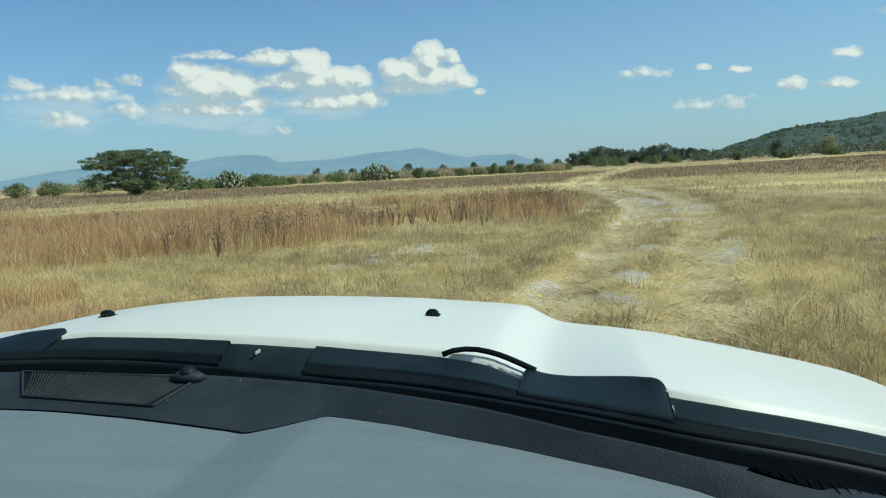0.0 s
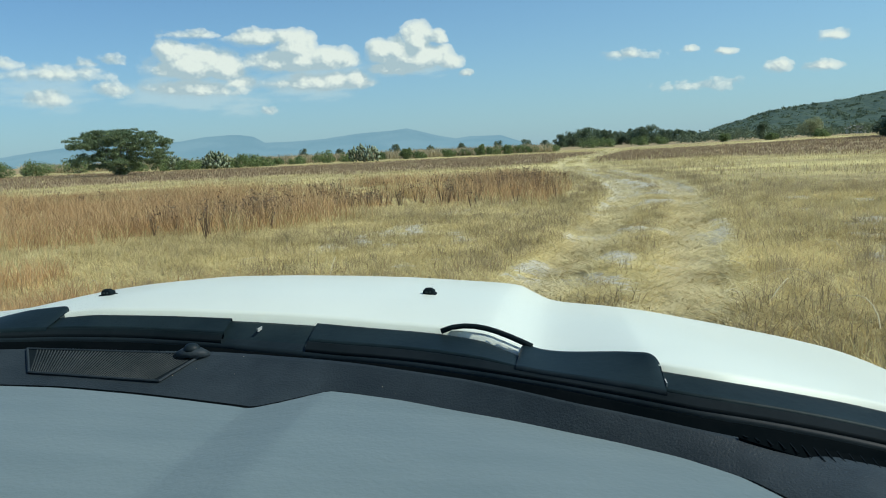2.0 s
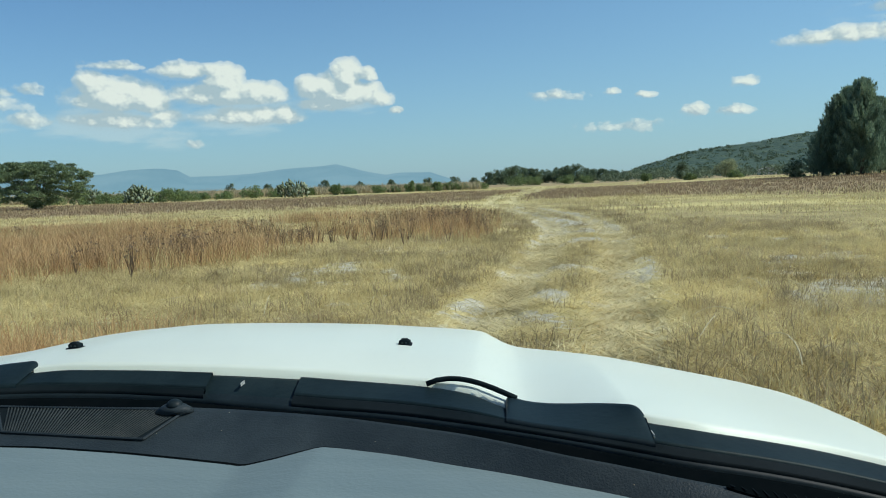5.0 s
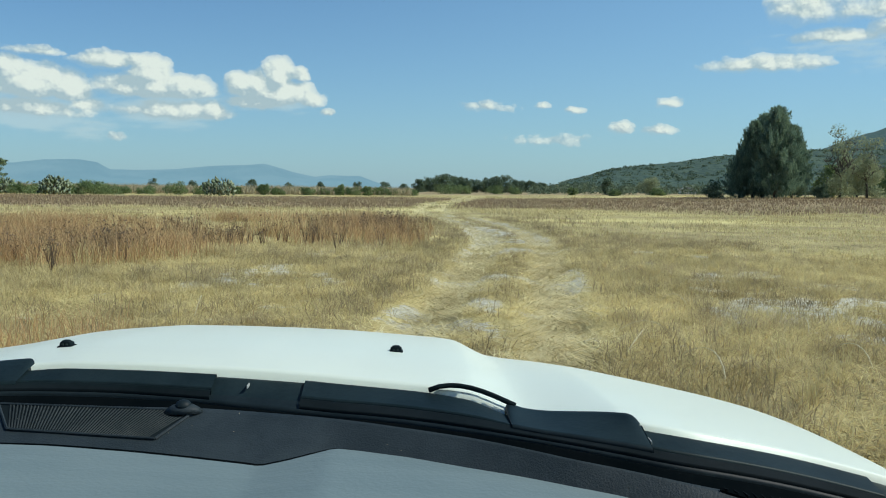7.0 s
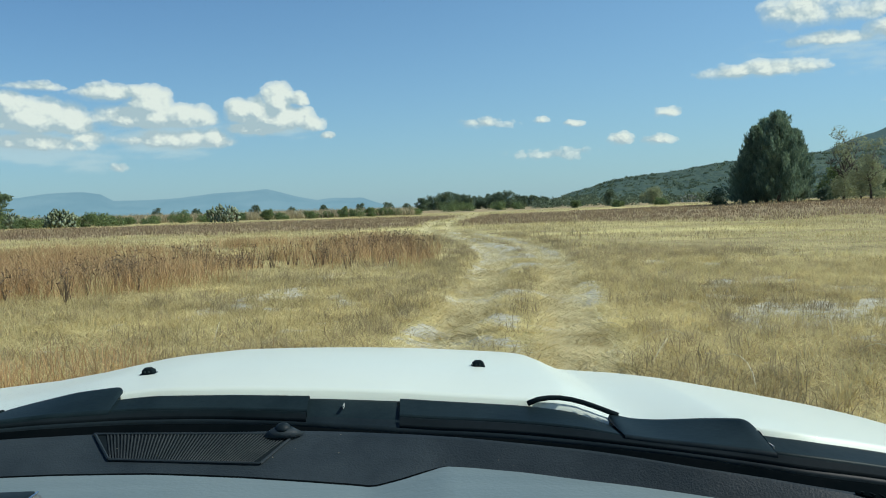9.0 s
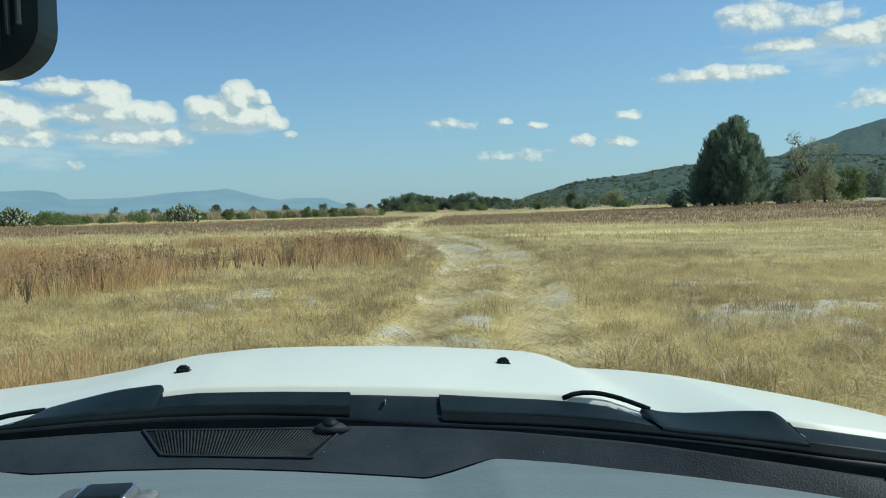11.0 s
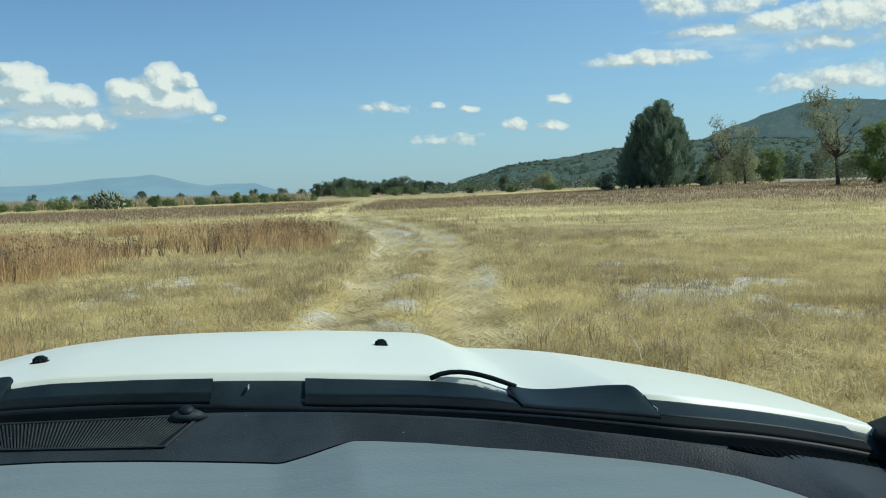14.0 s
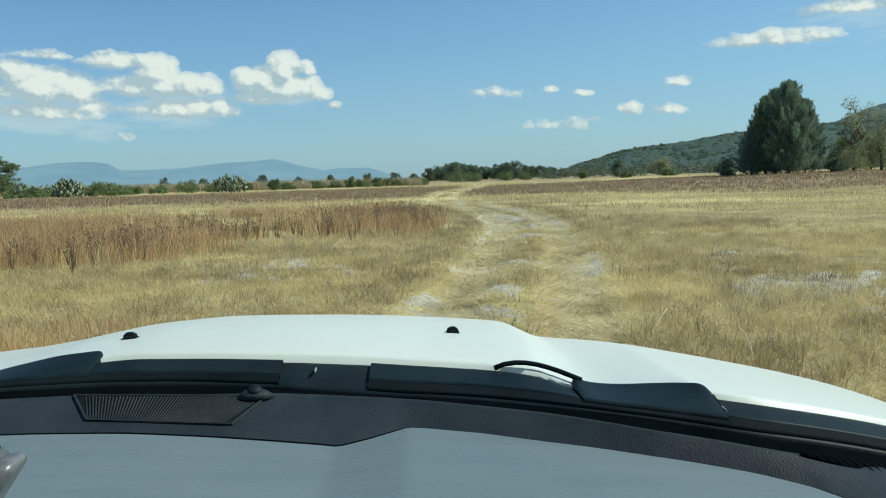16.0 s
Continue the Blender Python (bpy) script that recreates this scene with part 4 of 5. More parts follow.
def bare_tree(at, height, lean, label, tuft, mat, n):
    """A crooked old tree with bare upper branches and thin leaves."""
    t = thing("bare_tree", Matrix.Translation(at), label, "tree")
    fork = (lean * 0.3, 0, height * 0.30)
    tips = [(lean + random.uniform(-0.24, 0.24) * height, random.uniform(-0.18, 0.18) * height, height * random.uniform(0.5, 1.0)) for _ in range(11)] + [(lean * 0.5 + random.choice((-1, 1)) * height * random.uniform(0.2, 0.32), random.uniform(-1, 1), height * random.uniform(0.5, 0.75)) for _ in range(6)]
    pieces = [tube([(0, 0, -0.3), (lean * 0.1, 0.05, height * 0.2), fork], [height * 0.022, height * 0.018, height * 0.014], 8)] + limbs(fork, tips, height * 0.010, 0.2)
    for q in tips:
        q = Vector(q)
        pieces += limbs(q * 0.86 + Vector(fork) * 0.14, [q + Vector((random.uniform(-1, 1), random.uniform(-1, 1), random.uniform(-0.2, 0.9))) * height * 0.1 for _ in range(4)], height * 0.004)
    v, f = joined(pieces)
    part("trunk", mesh_of("trunk", v, f), BARK, t, smooth=True)
    low = [(random.uniform(-0.2, 0.2) * height, random.uniform(-0.15, 0.15) * height, height * random.uniform(0.06, 0.5)) for _ in range(14)]
    crown("crown", [(q[0], q[1], q[2]) for q in tips[:tuft]] + low, height * 0.12, n, 0.24, mat, t, upright=0.2)


def nopal(at, height, width):
    """A tree-like prickly pear of many flat pads."""
    t = thing("prickly_pear", Matrix.Translation(at), "large branching prickly pear at the field's edge", "cactus", "prickly pears")
    v, f = tube([(0, 0, -0.2), (0.05, 0, height * 0.3), (0, 0, height * 0.5)], [0.22, 0.17, 0.12], 7)
    part("trunk", mesh_of("trunk", v, f), BARK, t, smooth=True)
    verts, tris, tint = [], [], []
    for k in range(210):
        a, q, u = random.uniform(0, 6.28), math.sqrt(random.random()), random.random()
        c = Vector((math.cos(a) * q * width * 0.5, math.sin(a) * q * width * 0.5, height * (0.07 + 0.85 * u) * (1.05 - 0.42 * q * q)))
        e1 = (Vector((math.cos(a), math.sin(a), 0)) * 0.7 * q + Vector((random.uniform(-0.5, 0.5), random.uniform(-0.5, 0.5), 1))).normalized()
        e2 = e1.cross(Vector((random.uniform(-1, 1), random.uniform(-1, 1), 0.2))).normalized()
        e3 = e1.cross(e2) * 0.05
        s, j, tt = random.uniform(0.26, 0.42), len(verts), random.random()
        rim = [c + e1 * s * math.cos(b) + e2 * s * 0.62 * math.sin(b) for b in np.linspace(0, 6.283, 9)[:-1]]
        verts += rim + [c + e3, c - e3]
        for i in range(8):
            tris += [(j + i, j + (i + 1) % 8, j + 8), (j + (i + 1) % 8, j + i, j + 9)]
        tint += [tt] * 10
    part("pads", triangles("pads", verts, tris, tint), PAD, t)


def plant_trees():
    for az, r, h, w, label in ((35.1, 106, 10.3, 6.6, "tallest dense dark green cypress of a close clump"), (33.7, 108, 9.0, 5.6, "dense dark green cypress with a rounded top"), (36.1, 109, 8.4, 4.6, "dark green cypress at the clump's shaded side"), (34.3, 110, 9.9, 6.2, "dark green cypress behind two others"), (32.8, 107, 5.6, 4.0, "low dark cypress at the clump's foot")):
        cypress(spot(az, r), h, w, label)
    acacia(spot(-21.0, 96), 5.3, 11.4)
    for az, r, h, w in ((31.2, 103, 2.2, 3.0), (37.9, 106, 1.6, 2.4)):
        broadleaf("bush", spot(az, r), h, w, GROVE, "low dark bush at the foot of the cypresses", "bushes by the cypresses", 900, 0.3, 0.1, "bush")
    bare_tree(spot(39.0, 112), 9.2, 0.6, "old half-bare tree with crooked grey branches", 6, PALE, 3400)
    bare_tree(spot(40.6, 108), 7.4, -0.8, "crooked leaning tree with thin dry leaves", 6, PALE, 3400)
    broadleaf("shrubby_tree", spot(40.0, 120), 5.6, 7.0, PALE, "thin yellow-green shrubby tree by the bare trees", "shrubby trees", 3600, 0.32, 0.15)
    broadleaf("shrubby_tree", spot(42.2, 124), 5.0, 6.0, BUSH, "rounded dull green tree behind dry grass", "shrubby trees", 3200, 0.32, 0.15)
    broadleaf("shrubby_tree", spot(38.2, 118), 4.6, 4.6, BUSH, "small dense green tree behind the cypresses", "shrubby trees", 2600, 0.3, 0.12)
    bare_tree(spot(46.3, 92), 9.6, -1.2, "tall thin leaning tree with sparse pale leaves", 11, PALE, 4600)
    broadleaf("green_tree", spot(48.7, 92), 6.8, 5.4, LIME, "bright green leafy tree beside a thin leaning tree", "", 4600, 0.3, 0.12)
    for az, r, h, w in ((43.6, 190, 6.0, 7), (44.9, 200, 6.4, 7), (50.5, 180, 6.5, 8), (52.5, 170, 7, 8), (55.5, 180, 7, 9), (47.3, 210, 6.0, 8), (41.2, 220, 6.2, 9)):
        broadleaf("far_tree", spot(az, r), h, w, GROVE, "dark far tree before the wooded hill", "trees before the hill", 1500, 0.5, 0.15)
    # the dark grove in the distance
    for az, r, h, w in ((10.2, 300, 3.6, 7), (11.0, 310, 4.6, 8), (11.9, 300, 5.6, 8), (12.8, 320, 5.2, 8), (13.5, 305, 4.6, 7), (14.9, 320, 4.4, 8), (15.7, 310, 4.8, 8), (16.5, 305, 5.4, 8), (17.1, 330, 4.4, 7), (18.3, 330, 3.6, 6), (19.2, 350, 3.2, 6), (10.6, 325, 3.0, 6), (11.4, 318, 5.0, 9), (12.4, 312, 5.4, 9), (13.1, 318, 4.8, 9), (14.2, 322, 3.6, 9), (15.3, 315, 4.2, 8), (16.1, 318, 4.4, 8), (17.7, 338, 3.4, 8), (18.8, 345, 2.8, 8)):
        broadleaf("grove_tree", spot(az, r), h + 1.2, w, GROVE, "dark broad tree of a distant grove", "distant grove", 1900, 0.55, 0.12)
    for az, r, h, w in ((12.2, 215, 2.6, 9), (13.4, 220, 2.2, 7), (15.8, 230, 2.2, 7), (17.2, 235, 1.9, 6), (21.4, 190, 1.6, 3.4), (27.4, 160, 1.3, 3.4), (24.4, 150, 1.0, 2.4)):
        broadleaf("bush", spot(az, r), h, w, BUSH, "low green bush before the distant grove", "bushes before the grove", 1500, 0.34, 0.08, "bush")
    broadleaf("shrubby_tree", spot(26.8, 210), 4.4, 7.5, PALE, "pale thin-leaved tree at the field's edge", "shrubby trees", 2200, 0.4, 0.15)
    broadleaf("shrubby_tree", spot(23.8, 230), 4.6, 5.2, GROVE, "dark round tree at the foot of the hill", "shrubby trees", 2000, 0.4, 0.12)
    # the hedge line across the field
    for az, r, h, w in ((-18.4, 118, 2.6, 4.4), (-16.6, 122, 1.5, 4.5), (-13.0, 126, 1.9, 4.0), (-12.2, 128, 2.0, 4.2), (-10.4, 140, 1.0, 2.6), (-7.1, 132, 1.9, 4.2), (-1.1, 140, 1.9, 2.6), (1.9, 146, 1.2, 3.6), (4.3, 144, 2.0, 2.6), (6.3, 142, 1.8, 2.6), (8.0, 150, 1.1, 4.0), (7.2, 150, 1.3, 3.0), (-3.0, 150, 1.1, 3.2), (-23.5, 128, 2.2, 7.0), (-26.0, 120, 1.9, 5.0), (-28.2, 118, 1.8, 4.5), (-30.6, 124, 1.7, 4.0), (-15.6, 130, 1.5, 5.0), (-11.3, 131, 1.3, 4.6), (-14.0, 134, 1.4, 5.0), (-8.9, 136, 1.0, 4.0), (-5.4, 138, 1.2, 4.0), (-0.2, 146, 1.0, 3.6), (3.2, 150, 1.0, 3.4), (5.3, 148, 1.1, 4.2), (9.4, 156, 1.2, 4.0), (-20.0, 124, 1.4, 4.6)):
        broadleaf("bush", spot(az, r), h, w, BUSH, "rounded green bush in the hedge line by the maize", "hedge line bushes", 1300, 0.26, 0.06, "bush")
    for az, r, h, w in ((-14.7, 124, 2.9, 4.4), (-4.2, 126, 3.0, 4.8), (-17.6, 126, 2.4, 3.4)):
        nopal(spot(az, r), h, w)
    for az, r, h, w in ((-1.9, 260, 3.6, 4.4), (0.6, 255, 3.0, 3.6), (2.9, 265, 3.0, 4.0), (5.6, 270, 3.4, 4.0), (7.6, 280, 3.4, 5.0), (-8.6, 280, 3.6, 4.4), (-6.0, 280, 3.0, 4.0), (9.0, 290, 3.0, 4.0)):
        broadleaf("far_tree", spot(az, r), h, w, GROVE, "small dark tree beyond the maize field", "trees beyond the maize", 900, 0.4, 0.2)


plant_trees()


def foot_scrub():
    """Low scrub all along the foot of the wooded hill."""
    n = 420
    a, r = rng.uniform(18.5, 62, n), rng.uniform(230, 420, n)
    x, y = r * np.sin(np.radians(a)), r * np.cos(np.radians(a))
    centres = np.stack([x, y, land(x, y) + rng.uniform(0.3, 2.4, n) * (0.5 + 0.8 * value_noise(a * 0.7, a * 0, 41))], 1)
    me = triangles("foot_scrub", *leaf_cloud(centres, 2.6, 30000, 0.8, 0.2, 0.7))
    tagged(part("foot_scrub", me, HAZY), "dull green scrub along the foot of the hill", "scrub", kind="stuff")


foot_scrub()


def hill_trees():
    """Separate tree crowns all over the face and the skyline of the low hill."""
    n = 2300
    a, u = rng.uniform(20.5, 54, n), -rng.uniform(0, 1, n) ** 1.3 * 0.93
    u[:420] = rng.uniform(-0.04, 0.03, 420)
    h = 1.5 + 900 * np.tan(np.radians(np.interp(a, [20.2, 22.3, 24.5, 28.6, 31.5, 37.4, 41, 46, 52, 60], [0.3, 0.9, 1.5, 1.9, 2.35, 2.75, 2.7, 2.4, 2.2, 1.5])))
    r = 900 + 330 * u
    z = h * (1 - np.abs(u) ** 1.25) * r / 900 + rng.uniform(-0.8, 1.6, n)
    centres = np.stack([r * np.sin(np.radians(a)), r * np.cos(np.radians(a)), z], 1)
    me = triangles("hillside_trees", *leaf_cloud(centres, 2.8, 62000, 1.9, 0.2, 0.75))
    tagged(part("hillside_trees", me, HAZY), "scattered dark trees over the low wooded hill", "woods", kind="stuff")


hill_trees()


def earth_bank():
    """A low bank of pale dug earth before the far trees."""
    verts, faces, n = [], [], 60
    for k, a in enumerate(np.linspace(42.5, 60, n)):
        for dr, h in ((-2.0, -0.1), (-1.0, 0.45), (0.2, 0.75), (1.4, 0.5), (2.6, -0.1)):
            q = spot(a, 146 + dr + 2.0 * math.sin(k * 0.4))
            verts.append((q.x, q.y, q.z + h * (0.55 + 0.10 * math.sin(k * 0.6))))
    for k in range(n - 1):
        faces += [(k * 5 + i, k * 5 + i + 1, k * 5 + i + 6, k * 5 + i + 5) for i in range(4)]
    tagged(part("earth_bank", mesh_of("earth_bank", verts, faces), EARTH, smooth=True), "low bank of pale earth before the far trees", "bank", kind="structure")


earth_bank()


def maize():
    """A strip of standing dry maize along the field's far edge."""
    n = 5200
    a, r = np.radians(rng.uniform(-27, 9.5, n)), rng.uniform(148, 172, n)
    x, y = r * np.sin(a), r * np.cos(a)
    blades("dry_maize_row", np.repeat(x, 5), np.repeat(y, 5), rng.uniform(0.7, 2.1, 5 * n), rng.uniform(0.05, 0.13, 5 * n), CORN, "strip of standing dry maize along the field's edge", lean=0.3, bend=0.9)["category"] = "maize"


maize()


def house(at, turn, w, d, h, label):
    t = thing("house", Matrix.Translation(at) @ pose(0, 0, 0, 0, 0, turn), label, "house", "distant houses")
    part("wall", box_bm(-w / 2, w / 2, -d / 2, d / 2, -0.5, h), WALLS, t)
    me = mesh_of("roof", [(-w / 2 - 0.3, -d / 2 - 0.3, h), (w / 2 + 0.3, -d / 2 - 0.3, h), (w / 2 + 0.3, d / 2 + 0.3, h), (-w / 2 - 0.3, d / 2 + 0.3, h), (-w / 2 - 0.3, 0, h + 1.1), (w / 2 + 0.3, 0, h + 1.1)], [(0, 1, 5, 4), (2, 3, 4, 5), (0, 4, 3), (1, 2, 5), (0, 3, 2, 1)])
    part("roof", me, ROOFING, t)
    for k in (-0.28, 0.22):
        part("window", box_bm(k * w, k * w + 0.9, -d / 2 - 0.04, -d / 2 + 0.05, h * 0.4, h * 0.75), RUBBER, t)
    part("door", box_bm(-0.4, 0.5, -d / 2 - 0.04, -d / 2 + 0.05, 0, h * 0.75), BARK, t)


house(spot(20.6, 420), 10, 4.5, 4, 2.4, "small whitewashed house at the foot of the hill")
house(spot(21.6, 450), -20, 3.6, 3, 2.0, "small pale house half hidden by trees")
house(spot(29.4, 300), 75, 4, 6, 1.6, "low pale shed by the field's edge")

# ------------------------------------------------------------------ the car
CAR = pose(0, 0, 0, 0, 0, -10)
car = thing("car", CAR, "white car with black dashboard and wipers standing on the field track", "car")
MID = -0.31
HALF = 1.04


def along(points, soft=0.03):
    """A smooth curve y(x) through a few points of the plan."""
    px, py = np.array([p[0] for p in points]), np.array([p[1] for p in points])

    def at(x):
        return (np.interp(x - soft, px, py) + 2 * np.interp(x, px, py) + np.interp(x + soft, px, py)) / 4

    return at


# plan curves of the windscreen's foot, from the driver's side to the passenger's
hood_back = along([(-1.37, 0.90), (-1.1, 1.05), (-0.9, 1.12), (-0.75, 1.155), (-0.58, 1.17), (-0.43, 1.163), (-0.24, 1.153), (-0.15, 1.147), (-0.05, 1.138), (0.03, 1.128), (0.066, 1.118), (0.113, 1.10), (0.177, 1.066), (0.235, 1.03), (0.296, 0.995), (0.341, 0.96), (0.405, 0.948), (0.475, 0.957), (0.556, 0.962), (0.6, 0.958), (0.75, 0.93)], 0.02)
gap_far = along([(-1.37, 0.80), (-1.1, 0.96), (-0.85, 1.06), (-0.71, 1.085), (-0.585, 1.112), (-0.455, 1.12), (-0.315, 1.105), (-0.235, 1.086), (-0.146, 1.07), (-0.055, 1.05), (0.02, 1.025), (0.12, 0.978), (0.21, 0.942), (0.3, 0.905), (0.37, 0.883), (0.51, 0.881), (0.75, 0.87)])
dash_far = along([(-1.37, 0.78), (-1.1, 0.94), (-0.85, 1.045), (-0.72, 1.07), (-0.58, 1.085), (-0.4, 1.074), (-0.297, 1.072), (-0.225, 1.064), (-0.145, 1.05), (-0.055, 1.026), (0.02, 0.998), (0.1, 0.965), (0.17, 0.928), (0.236, 0.894), (0.3, 0.875), (0.363, 0.852), (0.42, 0.841), (0.542, 0.846), (0.75, 0.84)], 0.02)
lip = along([(-1.37, 0.76), (-1.1, 0.93), (-0.85, 1.03), (-0.735, 0.987), (-0.63, 0.992), (-0.546, 0.99), (-0.46, 0.986), (-0.37, 0.978), (-0.29, 0.966), (-0.21, 0.952), (-0.187, 0.946), (-0.15, 0.957), (-0.09, 0.985), (-0.055, 0.979), (0.015, 0.961), (0.095, 0.93), (0.165, 0.903), (0.227, 0.878), (0.29, 0.857), (0.35, 0.832),
             (0.402, 0.799), (0.441, 0.751), (0.461, 0.713), (0.48, 0.66), (0.495, 0.56), (0.51, 0.40), (0.515, 0.28), (0.75, 0.27)], 0.005)
# the bonnet's height across the car, well forward
CROWN = along([(-1.24, 1.10), (-0.96, 1.126), (-0.82, 1.147), (-0.68, 1.174), (-0.545, 1.184), (-0.41, 1.183), (-0.27, 1.179), (-0.14, 1.173), (0, 1.162), (0.08, 1.155), (0.124, 1.149), (0.155, 1.131), (0.19, 1.114), (0.225, 1.108), (0.31, 1.10), (0.405, 1.086), (0.54, 1.058), (0.675, 1.028), (0.81, 0.992), (0.99, 0.941)], 0.014)


def drop(x):
    """How far the windscreen's foot falls towards the passenger's pillar."""
    return 0.24 * np.maximum(np.asarray(x, float) - 0.10, 0) ** 2


def gap_z(x):
    return np.interp(x, [-0.7, -0.25, -0.1], [1.204, 1.187, 1.180]) - drop(x)


def dash_z(x):
    return np.interp(x, [-0.9, -0.3, 0, 0.3], [1.187, 1.181, 1.172, 1.166]) - drop(x)


def lip_z(x):
    return np.interp(x, [-0.9, -0.5, -0.19, -0.09, 0.1, 0.3], [1.155, 1.149, 1.134, 1.146, 1.138, 1.134]) - 0.8 * drop(x)


def rim_z(x, y):
    """The dashboard rim's surface."""
    a, b = float(lip(x)) - 0.02, float(dash_far(x))
    u = min(1.0, max(0.0, (y - a) / (b - a)))
    return float((lip_z(x) - 0.008) * (1 - u) + dash_z(x) * u)


def wiper_z(x):
    return 0.45 * gap_z(x) + 0.55 * (hood_height(x, hood_back(x)) - 0.010)


def strip(xs, near, far, z_near, z_far, rows=6, thick=0.02):
    """A sheet between two plan curves, with a turned-down lip on both sides."""
    verts, faces = [], []
    xs = np.asarray(xs)
    a, b = near(xs), far(xs)
    zn = np.broadcast_to(np.asarray(z_near(xs) if callable(z_near) else z_near, float), xs.shape)
    zf = np.broadcast_to(np.asarray(z_far(xs) if callable(z_far) else z_far, float), xs.shape)
    levels = [(0.0, -thick), (0.0, -0.003), (0.03, 0.0)] + [(u, 0.0) for u in np.linspace(0.1, 0.9, rows)] + [(0.97, 0.0), (1.0, -0.003), (1.0, -thick)]
    for u, dz in levels:
        verts += list(zip(xs, a + (b - a) * u, zn + (zf - zn) * u + dz))
    n = len(xs)
    for k in range(len(levels) - 1):
        faces += [(k * n + i, k * n + i + 1, (k + 1) * n + i + 1, (k + 1) * n + i) for i in range(n - 1)]
    return mesh_of("strip", verts, faces)


def hood_height(x, y):
    """The bonnet's surface: a raised middle, creases, and lower wings."""
    x, y = np.asarray(x, float), np.asarray(y, float)
    z = CROWN(x) - 0.12 * ((y - 1.09) ** 2 - 0.4356) + 0.055 * (1.75 - y) * np.clip((x - 0.13) / 0.2, 0, 1)
    return z - 0.25 * np.maximum(1.3 - y, 0) ** 1.5 * (1 - step(x, -0.15, 0.40))


def bonnet():
    xs = np.concatenate([np.linspace(MID - HALF, -0.98, 12), np.linspace(-0.96, 0.02, 44), np.linspace(0.03, 0.36, 44), np.linspace(0.38, MID + HALF, 16)])
    n, rows = len(xs), 40
    verts, faces = [], []
    nose = 2.02 - 0.28 * (np.abs(xs - MID) / HALF) ** 3.5
    back = hood_back(xs)
    verts += list(zip(xs, back, hood_height(xs, back) - 0.05))
    for k in range(rows):
        u = k / (rows - 1)
        y = back + (nose - back) * u
        z = hood_height(xs, y) - 0.05 * np.clip((u - 0.90) / 0.1, 0, 1) ** 2
        verts += list(zip(xs, y, z))
    for drop, out in ((0.10, 0.05), (0.22, 0.085), (0.42, 0.10), (0.62, 0.10)):
        y = nose + out
        verts += list(zip(xs, y, hood_height(xs, nose) - drop))
    rows_all = rows + 5
    for k in range(rows_all - 1):
        faces += [(k * n + i, k * n + i + 1, (k + 1) * n + i + 1, (k + 1) * n + i) for i in range(n - 1)]
    part("hood", mesh_of("hood", verts, faces), PAINT, car, "white painted bonnet with a raised middle", smooth=True)
    # the wings' rounded outer sides
    for side in (-1, 1):
        x0 = MID + side * HALF
        ys = np.linspace(hood_back(np.array([x0]))[0] - 0.02, 1.72, 24)
        verts, faces = [], []
        top = hood_height(np.full(24, x0), np.maximum(ys, 0.6))
        for out, dz in ((0.0, 0.0), (0.025, -0.012), (0.045, -0.045), (0.055, -0.12), (0.06, -0.35), (0.05, -0.62)):
            verts += list(zip(np.full(24, x0 + side * out), ys, top + dz))
        for k in range(5):
            faces += [(k * 24 + i, k * 24 + i + 1, (k + 1) * 24 + i + 1, (k + 1) * 24 + i) for i in range(23)]
        part("wing", mesh_of("wing", verts, faces), PAINT, car, smooth=True)


bonnet()


